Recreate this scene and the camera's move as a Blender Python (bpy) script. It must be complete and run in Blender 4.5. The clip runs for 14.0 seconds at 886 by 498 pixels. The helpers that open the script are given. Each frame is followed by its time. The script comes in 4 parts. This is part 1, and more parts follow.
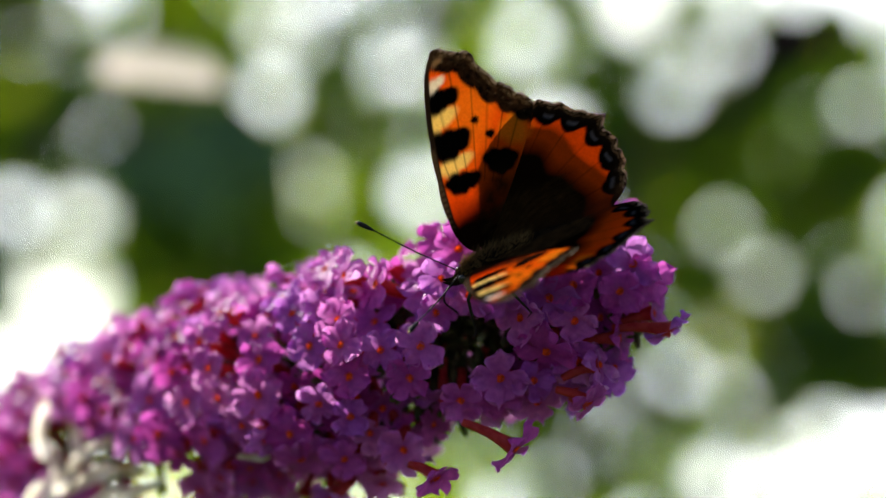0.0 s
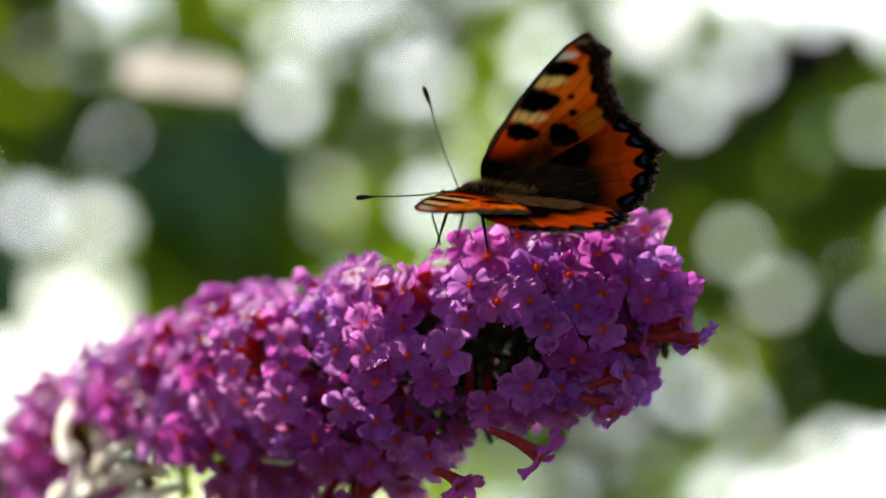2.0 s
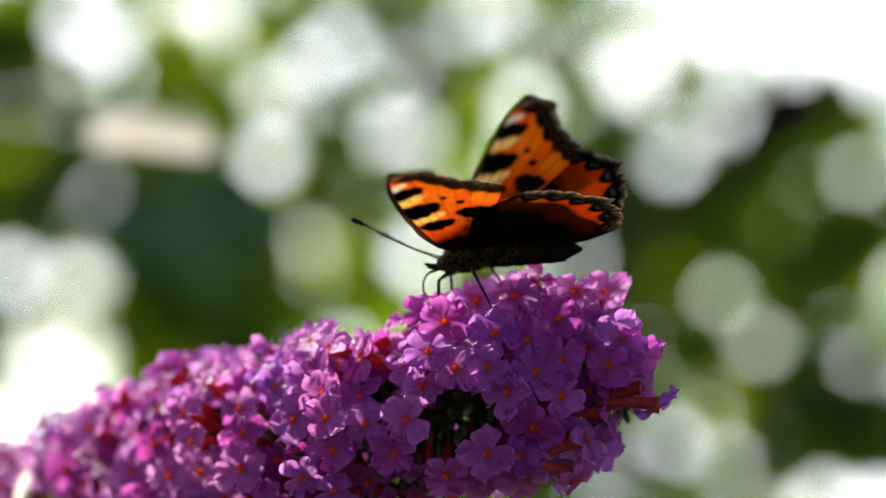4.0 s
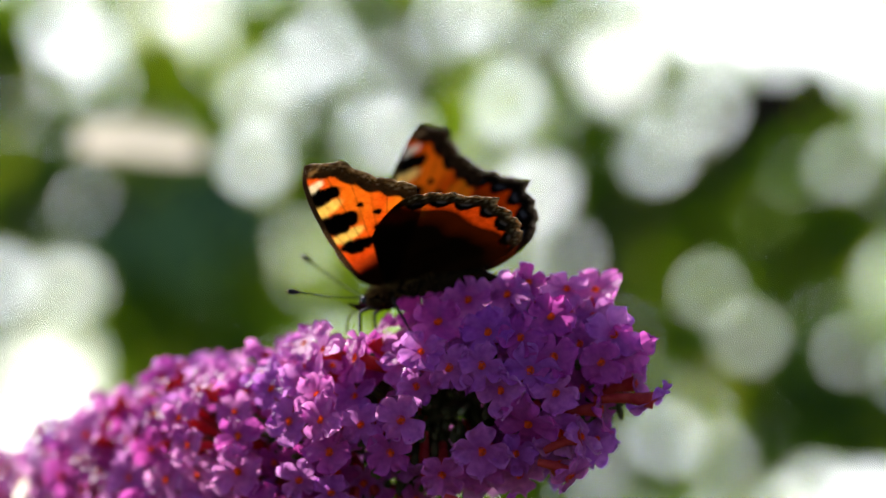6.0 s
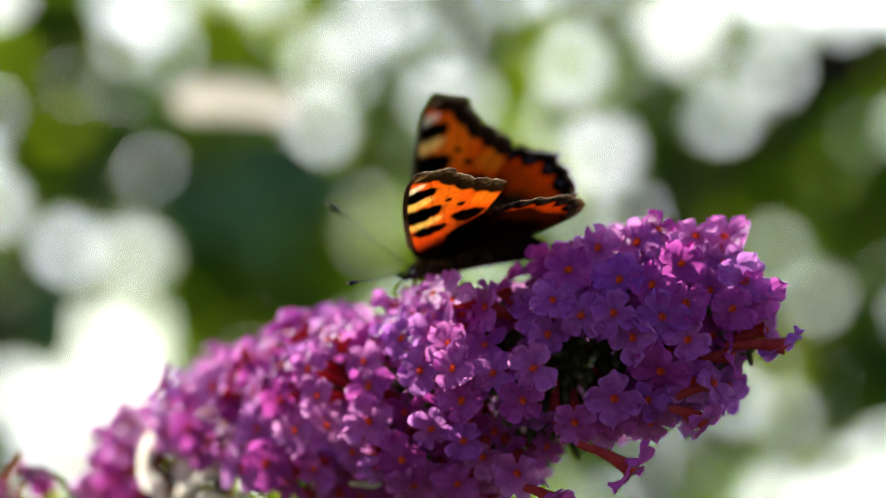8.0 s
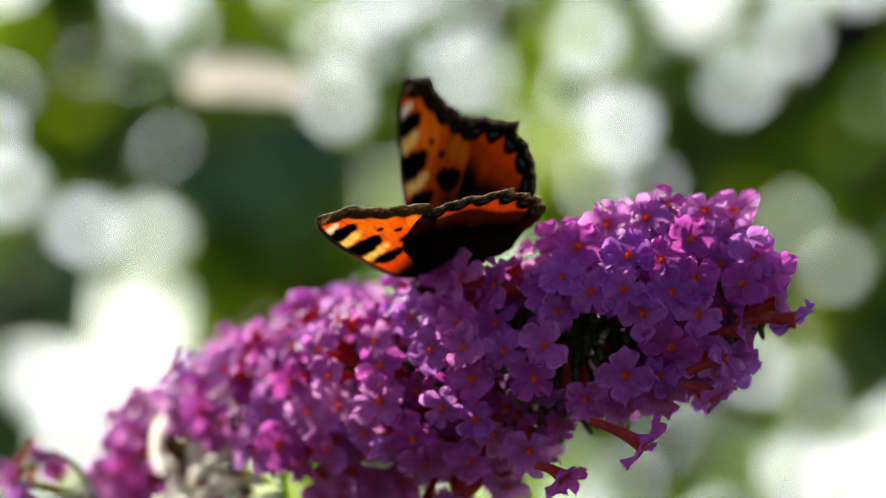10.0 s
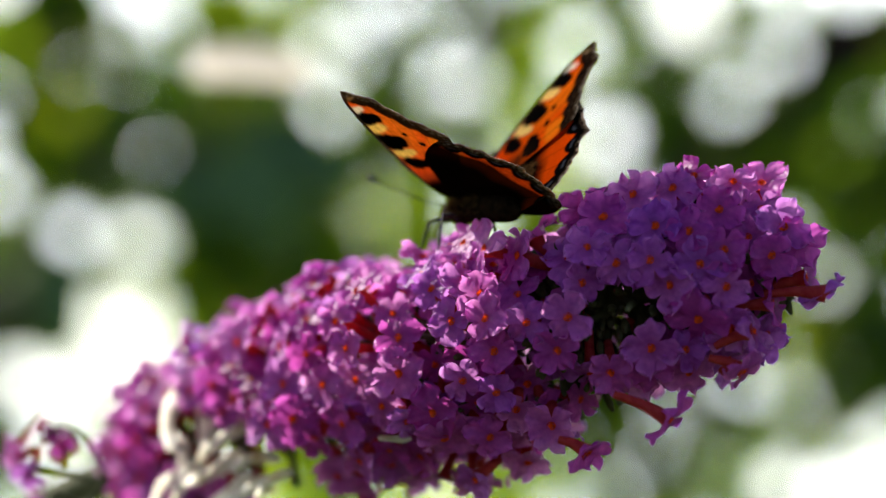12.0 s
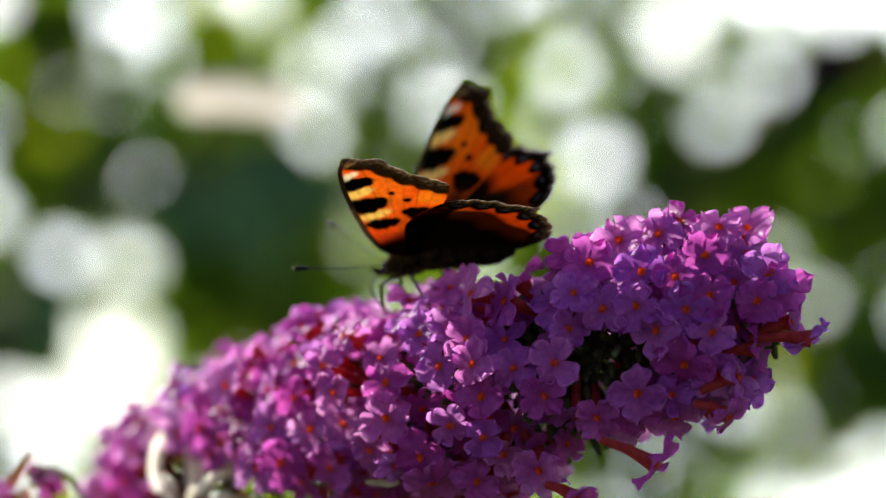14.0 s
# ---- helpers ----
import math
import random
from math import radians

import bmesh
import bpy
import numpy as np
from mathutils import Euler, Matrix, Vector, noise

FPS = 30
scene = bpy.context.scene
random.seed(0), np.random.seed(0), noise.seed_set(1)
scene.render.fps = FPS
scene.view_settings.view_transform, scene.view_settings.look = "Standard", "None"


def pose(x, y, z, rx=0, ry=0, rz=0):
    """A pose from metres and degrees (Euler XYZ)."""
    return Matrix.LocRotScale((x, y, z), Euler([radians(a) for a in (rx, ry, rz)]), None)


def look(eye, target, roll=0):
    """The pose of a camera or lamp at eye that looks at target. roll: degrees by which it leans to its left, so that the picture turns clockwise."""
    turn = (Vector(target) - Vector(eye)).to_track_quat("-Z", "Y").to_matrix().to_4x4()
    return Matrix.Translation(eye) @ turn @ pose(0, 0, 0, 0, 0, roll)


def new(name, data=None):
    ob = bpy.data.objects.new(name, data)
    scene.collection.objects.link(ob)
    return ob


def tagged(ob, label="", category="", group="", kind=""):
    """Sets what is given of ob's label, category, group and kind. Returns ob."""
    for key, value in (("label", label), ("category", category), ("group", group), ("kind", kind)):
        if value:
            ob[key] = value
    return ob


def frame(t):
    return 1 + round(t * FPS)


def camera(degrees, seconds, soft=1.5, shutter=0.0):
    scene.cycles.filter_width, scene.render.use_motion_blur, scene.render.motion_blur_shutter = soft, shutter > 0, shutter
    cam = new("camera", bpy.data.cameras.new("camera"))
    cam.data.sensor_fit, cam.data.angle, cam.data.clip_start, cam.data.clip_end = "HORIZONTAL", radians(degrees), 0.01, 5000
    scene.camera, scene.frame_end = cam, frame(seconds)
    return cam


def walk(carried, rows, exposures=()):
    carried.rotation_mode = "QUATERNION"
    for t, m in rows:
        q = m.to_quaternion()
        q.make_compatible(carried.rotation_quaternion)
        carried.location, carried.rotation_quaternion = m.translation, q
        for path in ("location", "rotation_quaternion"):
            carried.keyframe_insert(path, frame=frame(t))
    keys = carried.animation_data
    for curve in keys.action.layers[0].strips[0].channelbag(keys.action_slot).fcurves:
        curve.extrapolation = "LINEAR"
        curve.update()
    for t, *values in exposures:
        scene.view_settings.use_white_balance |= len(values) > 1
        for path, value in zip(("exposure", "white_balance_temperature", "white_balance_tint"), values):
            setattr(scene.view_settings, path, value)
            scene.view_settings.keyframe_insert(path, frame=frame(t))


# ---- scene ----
# ---------------------------------------------------------------- camera
cam = camera(20.0, 14.0, soft=1.5)
cam.data.dof.use_dof = True
cam.data.dof.focus_distance = 0.3010
cam.data.dof.aperture_fstop = 9.3

PATH = [
    (0.0, (-0.0012, -0.3100, 1.4016), (-0.0018, -0.0034, 1.3968), 0.61),
    (0.5, (-0.0020, -0.3101, 1.4004), (-0.0034, -0.0035, 1.3939), 0.87),
    (1.0, (-0.0002, -0.3114, 1.4022), (-0.0011, -0.0048, 1.3957), 1.02),
    (1.5, (-0.0010, -0.3111, 1.4019), (-0.0027, -0.0045, 1.3989), 1.43),
    (2.0, (-0.0035, -0.3095, 1.4007), (-0.0054, -0.0029, 1.3975), 1.62),
    (2.5, (-0.0035, -0.3073, 1.3997), (-0.0068, -0.0007, 1.3965), 1.62),
    (3.0, (0.0018, -0.3075, 1.4016), (-0.0015, -0.0009, 1.4005), 1.37),
    (3.5, (0.0011, -0.3072, 1.4018), (-0.0003, -0.0005, 1.4032), 1.02),
    (4.0, (0.0003, -0.3059, 1.4025), (-0.0003, 0.0007, 1.4056), 0.98),
    (4.2, (0.0009, -0.3071, 1.4035), (0.0010, -0.0005, 1.4068), 0.83),
    (6.3, (-0.0010, -0.3078, 1.4025), (-0.0012, -0.0011, 1.4055), -0.38),
    (6.5, (-0.0032, -0.3069, 1.4030), (-0.0053, -0.0003, 1.4057), -0.44),
    (7.0, (-0.0030, -0.3074, 1.4029), (-0.0063, -0.0008, 1.4040), -0.27),
    (7.5, (-0.0042, -0.3076, 1.4025), (-0.0087, -0.0010, 1.4030), -0.43),
    (8.0, (-0.0093, -0.3084, 1.4005), (-0.0152, -0.0018, 1.3995), -0.70),
    (8.5, (-0.0124, -0.3090, 1.4010), (-0.0199, -0.0025, 1.3983), -0.96),
    (8.7, (-0.0075, -0.3094, 1.4016), (-0.0161, -0.0029, 1.3973), -1.61),
    (10.8, (-0.0102, -0.3063, 1.3994), (-0.0182, 0.0002, 1.3956), -1.50),
    (11.0, (-0.0117, -0.3062, 1.3986), (-0.0197, 0.0003, 1.3956), -1.73),
    (11.5, (-0.0155, -0.3050, 1.3963), (-0.0231, 0.0015, 1.3948), -1.14),
    (12.0, (-0.0130, -0.3011, 1.3956), (-0.0192, 0.0055, 1.3932), -1.00),
    (12.5, (-0.0112, -0.2991, 1.3963), (-0.0167, 0.0074, 1.3937), -0.85),
    (13.0, (-0.0151, -0.2999, 1.3977), (-0.0197, 0.0067, 1.3951), -0.51),
    (13.5, (-0.0167, -0.3013, 1.3982), (-0.0213, 0.0053, 1.3979), -0.90),
    (14.0, (-0.0126, -0.3024, 1.3987), (-0.0175, 0.0042, 1.3987), -1.06),
]
walk(cam, [(t, look(eye, target, roll)) for t, eye, target, roll in PATH],
     exposures=[(0.0, 0.84), (4.0, 0.87), (6.5, 0.94), (8.5, 0.88), (11.0, 0.84), (14.0, 0.83)])

# ---------------------------------------------------------------- light
SUN_TO = Vector((-0.58, 0.55, 0.60)).normalized()      # from the flower towards the sun
world = bpy.data.worlds.new("sky")
scene.world = world
world.use_nodes = True
sky = world.node_tree.nodes.new("ShaderNodeTexSky")
sky.sky_type = "NISHITA"
sky.sun_disc = False
sky.sun_elevation = math.asin(SUN_TO.z)
sky.sun_rotation = math.atan2(SUN_TO.x, SUN_TO.y)
world.node_tree.nodes["Background"].inputs["Strength"].default_value = 0.090
world.node_tree.links.new(sky.outputs["Color"], world.node_tree.nodes["Background"].inputs["Color"])

sun = new("sun", bpy.data.lights.new("sun", "SUN"))
sun.data.energy = 5.0
sun.data.angle = radians(0.6)
sun.data.color = (1.0, 0.95, 0.86)
sun.matrix_world = look(SUN_TO * 10, (0, 0, 0))

# ---------------------------------------------------------------- materials


def material(name, rough=0.6, metal=0.0, gloss=0.5):
    mat = bpy.data.materials.new(name)
    mat.use_nodes = True
    bsdf = mat.node_tree.nodes["Principled BSDF"]
    bsdf.inputs["Roughness"].default_value = rough
    bsdf.inputs["Metallic"].default_value = metal
    bsdf.inputs["Specular IOR Level"].default_value = gloss
    return mat, mat.node_tree.nodes, mat.node_tree.links, bsdf


def noise_ramp(nodes, links, scale, stops, detail=5.0, coords="Object"):
    """A noise at that scale through a colour ramp; gives the colour socket and the noise."""
    at = nodes.new("ShaderNodeTexCoord")
    tex = nodes.new("ShaderNodeTexNoise")
    tex.inputs["Scale"].default_value = scale
    tex.inputs["Detail"].default_value = detail
    links.new(at.outputs[coords], tex.inputs["Vector"])
    ramp = nodes.new("ShaderNodeValToRGB")
    links.new(tex.outputs["Fac"], ramp.inputs["Fac"])
    ramp.color_ramp.elements[0].position, ramp.color_ramp.elements[0].color = stops[0][0], (*stops[0][1], 1)
    ramp.color_ramp.elements[1].position, ramp.color_ramp.elements[1].color = stops[-1][0], (*stops[-1][1], 1)
    for p, c in stops[1:-1]:
        ramp.color_ramp.elements.new(p).color = (*c, 1)
    return ramp.outputs["Color"], tex.outputs["Fac"]


def bump(nodes, links, bsdf, height, strength, distance):
    node = nodes.new("ShaderNodeBump")
    node.inputs["Strength"].default_value = strength
    node.inputs["Distance"].default_value = distance
    links.new(height, node.inputs["Height"])
    links.new(node.outputs["Normal"], bsdf.inputs["Normal"])


def thin(mat, nodes, links, bsdf, color, share, tint=(1, 1, 1)):
    """Lets a share of the light through a thin sheet."""
    out = nodes["Material Output"]
    tr = nodes.new("ShaderNodeBsdfTranslucent")
    mul = nodes.new("ShaderNodeMix")
    mul.data_type, mul.blend_type = "RGBA", "MULTIPLY"
    mul.inputs["Factor"].default_value = 1.0
    mul.inputs["B"].default_value = (*tint, 1)
    links.new(color, mul.inputs["A"])
    links.new(mul.outputs["Result"], tr.inputs["Color"])
    mix = nodes.new("ShaderNodeMixShader")
    mix.inputs["Fac"].default_value = share
    links.new(bsdf.outputs["BSDF"], mix.inputs[1])
    links.new(tr.outputs["BSDF"], mix.inputs[2])
    links.new(mix.outputs["Shader"], out.inputs["Surface"])
    return mat


def by_random(nodes, links, stops, source="Object"):
    """A ramp driven by the random number of the object or of the loose piece."""
    if source == "Object":
        rnd = nodes.new("ShaderNodeObjectInfo").outputs["Random"]
    else:
        rnd = nodes.new("ShaderNodeNewGeometry").outputs["Random Per Island"]
    ramp = nodes.new("ShaderNodeValToRGB")
    links.new(rnd, ramp.inputs["Fac"])
    ramp.color_ramp.elements[0].position, ramp.color_ramp.elements[0].color = stops[0][0], (*stops[0][1], 1)
    ramp.color_ramp.elements[1].position, ramp.color_ramp.elements[1].color = stops[-1][0], (*stops[-1][1], 1)
    for p, c in stops[1:-1]:
        ramp.color_ramp.elements.new(p).color = (*c, 1)
    return ramp.outputs["Color"], rnd


def mixed(nodes, links, a, b, fac, blend="MIX"):
    mix = nodes.new("ShaderNodeMix")
    mix.data_type, mix.blend_type = "RGBA", blend
    if isinstance(fac, float):
        mix.inputs["Factor"].default_value = fac
    else:
        links.new(fac, mix.inputs["Factor"])
    links.new(a, mix.inputs["A"])
    links.new(b, mix.inputs["B"])
    return mix.outputs["Result"]


def petal_material():
    mat, nodes, links, bsdf = material("petal", 0.42, 0.0, 0.45)
    base, _ = by_random(nodes, links, [(0.0, (0.53, 0.032, 0.38)), (0.35, (0.66, 0.060, 0.54)), (0.7, (0.79, 0.160, 0.69)), (1.0, (0.49, 0.066, 0.62))])
    veins, fac = noise_ramp(nodes, links, 900, [(0.3, (0.60, 0.45, 0.70)), (0.7, (1.08, 1.15, 1.05))])
    col = mixed(nodes, links, base, veins, 0.8, "MULTIPLY")
    # deeper towards the throat, paler at the rim
    at = nodes.new("ShaderNodeTexCoord")
    far = nodes.new("ShaderNodeVectorMath")
    far.operation = "LENGTH"
    links.new(at.outputs["Object"], far.inputs[0])
    span = nodes.new("ShaderNodeMapRange")
    span.inputs["From Min"].default_value = 0.0005
    span.inputs["From Max"].default_value = 0.0034
    links.new(far.outputs["Value"], span.inputs["Value"])
    shade = nodes.new("ShaderNodeValToRGB")
    shade.color_ramp.elements[0].color = (0.66, 0.40, 0.62, 1)
    shade.color_ramp.elements[1].color = (1.0, 1.0, 1.0, 1)
    shade.color_ramp.elements.new(0.45).color = (0.88, 0.74, 0.86, 1)
    shade.color_ramp.elements.new(0.80).color = (0.96, 0.86, 0.96, 1)
    links.new(span.outputs["Result"], shade.inputs["Fac"])
    col = mixed(nodes, links, col, shade.outputs["Color"], 1.0, "MULTIPLY")
    links.new(col, bsdf.inputs["Base Color"])
    bump(nodes, links, bsdf, fac, 0.8, 0.0006)
    return thin(mat, nodes, links, bsdf, col, 0.54, (1.16, 2.9, 1.14))


def plain(name, stops, scale, rough, share=0.0, relief=0.3, distance=0.0003):
    mat, nodes, links, bsdf = material(name, rough, 0.0, 0.5 if rough < 0.3 else (0.0 if rough > 0.8 else 0.2))
    col, fac = noise_ramp(nodes, links, scale, stops)
    links.new(col, bsdf.inputs["Base Color"])
    bump(nodes, links, bsdf, fac, relief, distance)
    if share:
        thin(mat, nodes, links, bsdf, col, share)
    return mat


def wing_material(name, share, rough):
    mat, nodes, links, bsdf = material(name, rough, 0.0, 0.0)
    vc = nodes.new("ShaderNodeVertexColor")
    vc.layer_name = "scales"
    grain, fac = noise_ramp(nodes, links, 3400, [(0.25, (0.76, 0.72, 0.70)), (0.75, (1.06, 1.05, 1.04))], 3.0)
    col = mixed(nodes, links, vc.outputs["Color"], grain, 0.7, "MULTIPLY")
    links.new(col, bsdf.inputs["Base Color"])
    bump(nodes, links, bsdf, fac, 0.35, 0.0002)
    thinner = nodes.new("ShaderNodeGamma")
    thinner.inputs["Gamma"].default_value = 0.75
    links.new(col, thinner.inputs["Color"])
    return thin(mat, nodes, links, bsdf, thinner.outputs["Color"], share, (1.0, 1.0, 0.9))


def leaf_material(name, stops, share, tint=(2.45, 2.50, 0.66)):
    mat, nodes, links, bsdf = material(name, 0.6, 0.0, 0.15)
    base, _ = by_random(nodes, links, stops, "Island")
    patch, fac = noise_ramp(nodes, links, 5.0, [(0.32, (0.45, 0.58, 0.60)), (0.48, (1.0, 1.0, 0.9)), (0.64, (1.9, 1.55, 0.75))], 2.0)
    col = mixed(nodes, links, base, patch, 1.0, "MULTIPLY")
    links.new(col, bsdf.inputs["Base Color"])
    return thin(mat, nodes, links, bsdf, col, share, tint)


def glow_material(name, stops, scale, strength):
    mat, nodes, links, bsdf = material(name, 1.0)
    col, _ = noise_ramp(nodes, links, scale, stops, 2.0)
    em = nodes.new("ShaderNodeEmission")
    em.inputs["Strength"].default_value = strength
    links.new(col, em.inputs["Color"])
    links.new(em.outputs["Emission"], nodes["Material Output"].inputs["Surface"])
    return mat


PETAL = petal_material()
TUBE = plain("corolla_tube", [(0.3, (0.42, 0.020, 0.030)), (0.7, (0.62, 0.070, 0.065))], 700, 0.5, 0.5)
THROAT = plain("throat", [(0.35, (0.42, 0.014, 0.003)), (0.6, (0.90, 0.085, 0.006))], 1300, 0.6, 0.35)
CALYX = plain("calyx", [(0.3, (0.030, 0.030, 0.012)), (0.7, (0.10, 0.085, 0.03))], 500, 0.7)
RACHIS = plain("rachis_bark", [(0.3, (0.05, 0.055, 0.02)), (0.7, (0.13, 0.13, 0.06))], 300, 0.75)
WITHERED = plain("withered_petal", [(0.26, (0.50, 0.28, 0.11)), (0.34, (0.76, 0.62, 0.38)), (0.44, (0.90, 0.84, 0.68)), (0.7, (0.94, 0.92, 0.86))], 260, 0.7, 0.72)
WING_F = wing_material("forewing_scales", 0.72, 0.55)
WING_H = wing_material("hindwing_scales", 0.66, 0.6)
FUR = plain("body_fur", [(0.3, (0.004, 0.003, 0.002)), (0.7, (0.018, 0.010, 0.005))], 900, 0.9, 0, 0.8, 0.0006)
HAIR = plain("hair", [(0.3, (0.018, 0.009, 0.004)), (0.7, (0.060, 0.030, 0.011))], 500, 0.9, 0.2)
TAN_HAIR = plain("thorax_hair", [(0.3, (0.055, 0.030, 0.010)), (0.7, (0.26, 0.15, 0.058))], 500, 0.9, 0.4)
CHITIN = plain("chitin", [(0.3, (0.003, 0.0025, 0.002)), (0.7, (0.010, 0.007, 0.005))], 1500, 0.6)
EYE = plain("eye", [(0.3, (0.008, 0.006, 0.006)), (0.7, (0.02, 0.015, 0.015))], 3000, 0.15)
PALE_TIP = plain("pale_tip", [(0.3, (0.45, 0.30, 0.10)), (0.7, (0.65, 0.45, 0.18))], 900, 0.5)
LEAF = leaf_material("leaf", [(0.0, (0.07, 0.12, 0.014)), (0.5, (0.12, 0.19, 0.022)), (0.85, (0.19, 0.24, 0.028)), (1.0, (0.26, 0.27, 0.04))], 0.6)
# shaded copy of the leaf: the shade is put into its dark, cool colour
LEAF_SHADED = leaf_material("shaded_leaf", [(0.0, (0.018, 0.040, 0.034)), (1.0, (0.040, 0.070, 0.050))], 0.25, (1.0, 1.3, 0.9))
BARK = plain("bark", [(0.3, (0.05, 0.035, 0.022)), (0.7, (0.14, 0.10, 0.07))], 40, 0.9, 0, 0.6, 0.004)
SOIL = plain("soil_and_grass", [(0.3, (0.030, 0.045, 0.012)), (0.55, (0.05, 0.07, 0.02)), (0.75, (0.09, 0.07, 0.045))], 3.0, 0.95, 0, 0.6, 0.02)
DEAD = plain("dead_panicle", [(0.3, (0.020, 0.012, 0.014)), (0.7, (0.05, 0.03, 0.035))], 60, 0.9)
DRY = plain("dry_leaf", [(0.3, (0.66, 0.58, 0.48)), (0.7, (0.78, 0.71, 0.61))], 40, 0.8, 0.52)
SKY_GLOW = glow_material("bright_sky", [(0.36, (0.74, 0.77, 0.64)), (0.45, (0.90, 0.93, 0.93)), (0.56, (0.94, 0.98, 1.02)), (0.70, (1.0, 0.98, 0.95))], 1.5, 2.35)

# ---------------------------------------------------------------- mesh helpers


def part(name, bm, mat, parent=None, label=""):
    """Links a bmesh as one mesh object, under a thing or part where one is given."""
    me = bpy.data.meshes.new(name)
    bm.to_mesh(me)
    bm.free()
    me.materials.append(mat)
    ob = new(name, me)
    if parent:
        ob.parent = parent
    if label:
        ob["label"] = label
    return ob


def sheet(name, verts, faces, mat, smooth=True):
    me = bpy.data.meshes.new(name)
    me.from_pydata([tuple(v) for v in verts], [], faces)
    me.materials.append(mat)
    if smooth:
        me.polygons.foreach_set("use_smooth", [True] * len(me.polygons))
    me.update()
    return me


def sweep(bm, points, radii, sides=8, caps=True):
    """A round bar along a line of points, with a radius at each."""
    pts = [Vector(p) for p in points]
    rings, side = [], None
    for i, p in enumerate(pts):
        ahead = (pts[min(i + 1, len(pts) - 1)] - pts[max(i - 1, 0)]).normalized()
        if side is None:
            side = ahead.orthogonal().normalized()
        side = (side - ahead * side.dot(ahead)).normalized()
        up = ahead.cross(side)
        rings.append([bm.verts.new(p + (side * math.cos(a) + up * math.sin(a)) * radii[i])
                      for a in (2 * math.pi * k / sides for k in range(sides))])
    for a, b in zip(rings, rings[1:]):
        for k in range(sides):
            bm.faces.new((a[k], a[(k + 1) % sides], b[(k + 1) % sides], b[k])).smooth = True
    if caps:
        bm.faces.new(rings[0][::-1]).smooth = True
        bm.faces.new(rings[-1]).smooth = True


def curve_points(points, n):
    """n points on a smooth line through the given ones (Catmull-Rom)."""
    p = [Vector(q) for q in points]
    p = [p[0] * 2 - p[1], *p, p[-1] * 2 - p[-2]]
    out = []
    for i in range(n):
        s = i / (n - 1) * (len(p) - 3)
        k = min(int(s), len(p) - 4)
        u = s - k
        a, b, c, d = p[k:k + 4]
        out.append(0.5 * ((2 * b) + (c - a) * u + (2 * a - 5 * b + 4 * c - d) * u * u + (3 * b - a - 3 * c + d) * u ** 3))
    return out


def blob(bm, center, size, turn=None, rings=8, sides=12, power=1.0):
    """An egg-shaped lump; size gives its half axes."""
    turn = turn or Matrix.Identity(3)
    grid = []
    for i in range(rings + 1):
        a = math.pi * i / rings
        grid.append([bm.verts.new(Vector(center) + turn @ Vector((size[0] * math.cos(a),
                     size[1] * math.sin(a) ** power * math.cos(b), size[2] * math.sin(a) ** power * math.sin(b))))
                     for b in (2 * math.pi * k / sides for k in range(sides))])
    for r, q in zip(grid, grid[1:]):
        for k in range(sides):
            bm.faces.new((r[k], r[(k + 1) % sides], q[(k + 1) % sides], q[k])).smooth = True
    bmesh.ops.remove_doubles(bm, verts=bm.verts, dist=min(size) * 1e-3)


# ---------------------------------------------------------------- ground, sky and hedge
def ground():
    bm = bmesh.new()
    n, half = 24, 260.0
    rows = []
    for i in range(n + 1):
        row = []
        for k in range(n + 1):
            x = half * (abs(2 * i / n - 1) ** 2.5) * (1 if 2 * i > n else -1)
            y = half * (abs(2 * k / n - 1) ** 2.5) * (1 if 2 * k > n else -1)
            row.append(bm.verts.new((x, y, 0.04 * noise.noise((x * 0.3, y * 0.3, 0)))))
        rows.append(row)
    for a, b in zip(rows, rows[1:]):
        for k in range(n):
            bm.faces.new((a[k], b[k], b[k + 1], a[k + 1])).smooth = True
    return tagged(part("ground", bm, SOIL), "rough garden ground of grass and bare soil", "ground", kind="structure")


ground()


def sky_backdrop():
    """The overexposed sky far behind the hedge, a gently curved screen."""
    bm = bmesh.new()
    cols = []
    for i in range(17):
        a = radians(-32 + 4 * i)
        cols.append([bm.verts.new((9 * math.sin(a), 9 * math.cos(a), z)) for z in (-0.0, 1.4, 2.8, 4.2)])
    for a, b in zip(cols, cols[1:]):
        for k in range(3):
            bm.faces.new((a[k], a[k + 1], b[k + 1], b[k]))
    return tagged(part("backdrop", bm, SKY_GLOW), "bright white summer sky behind the garden hedge", "sky", kind="structure")


sky_backdrop()

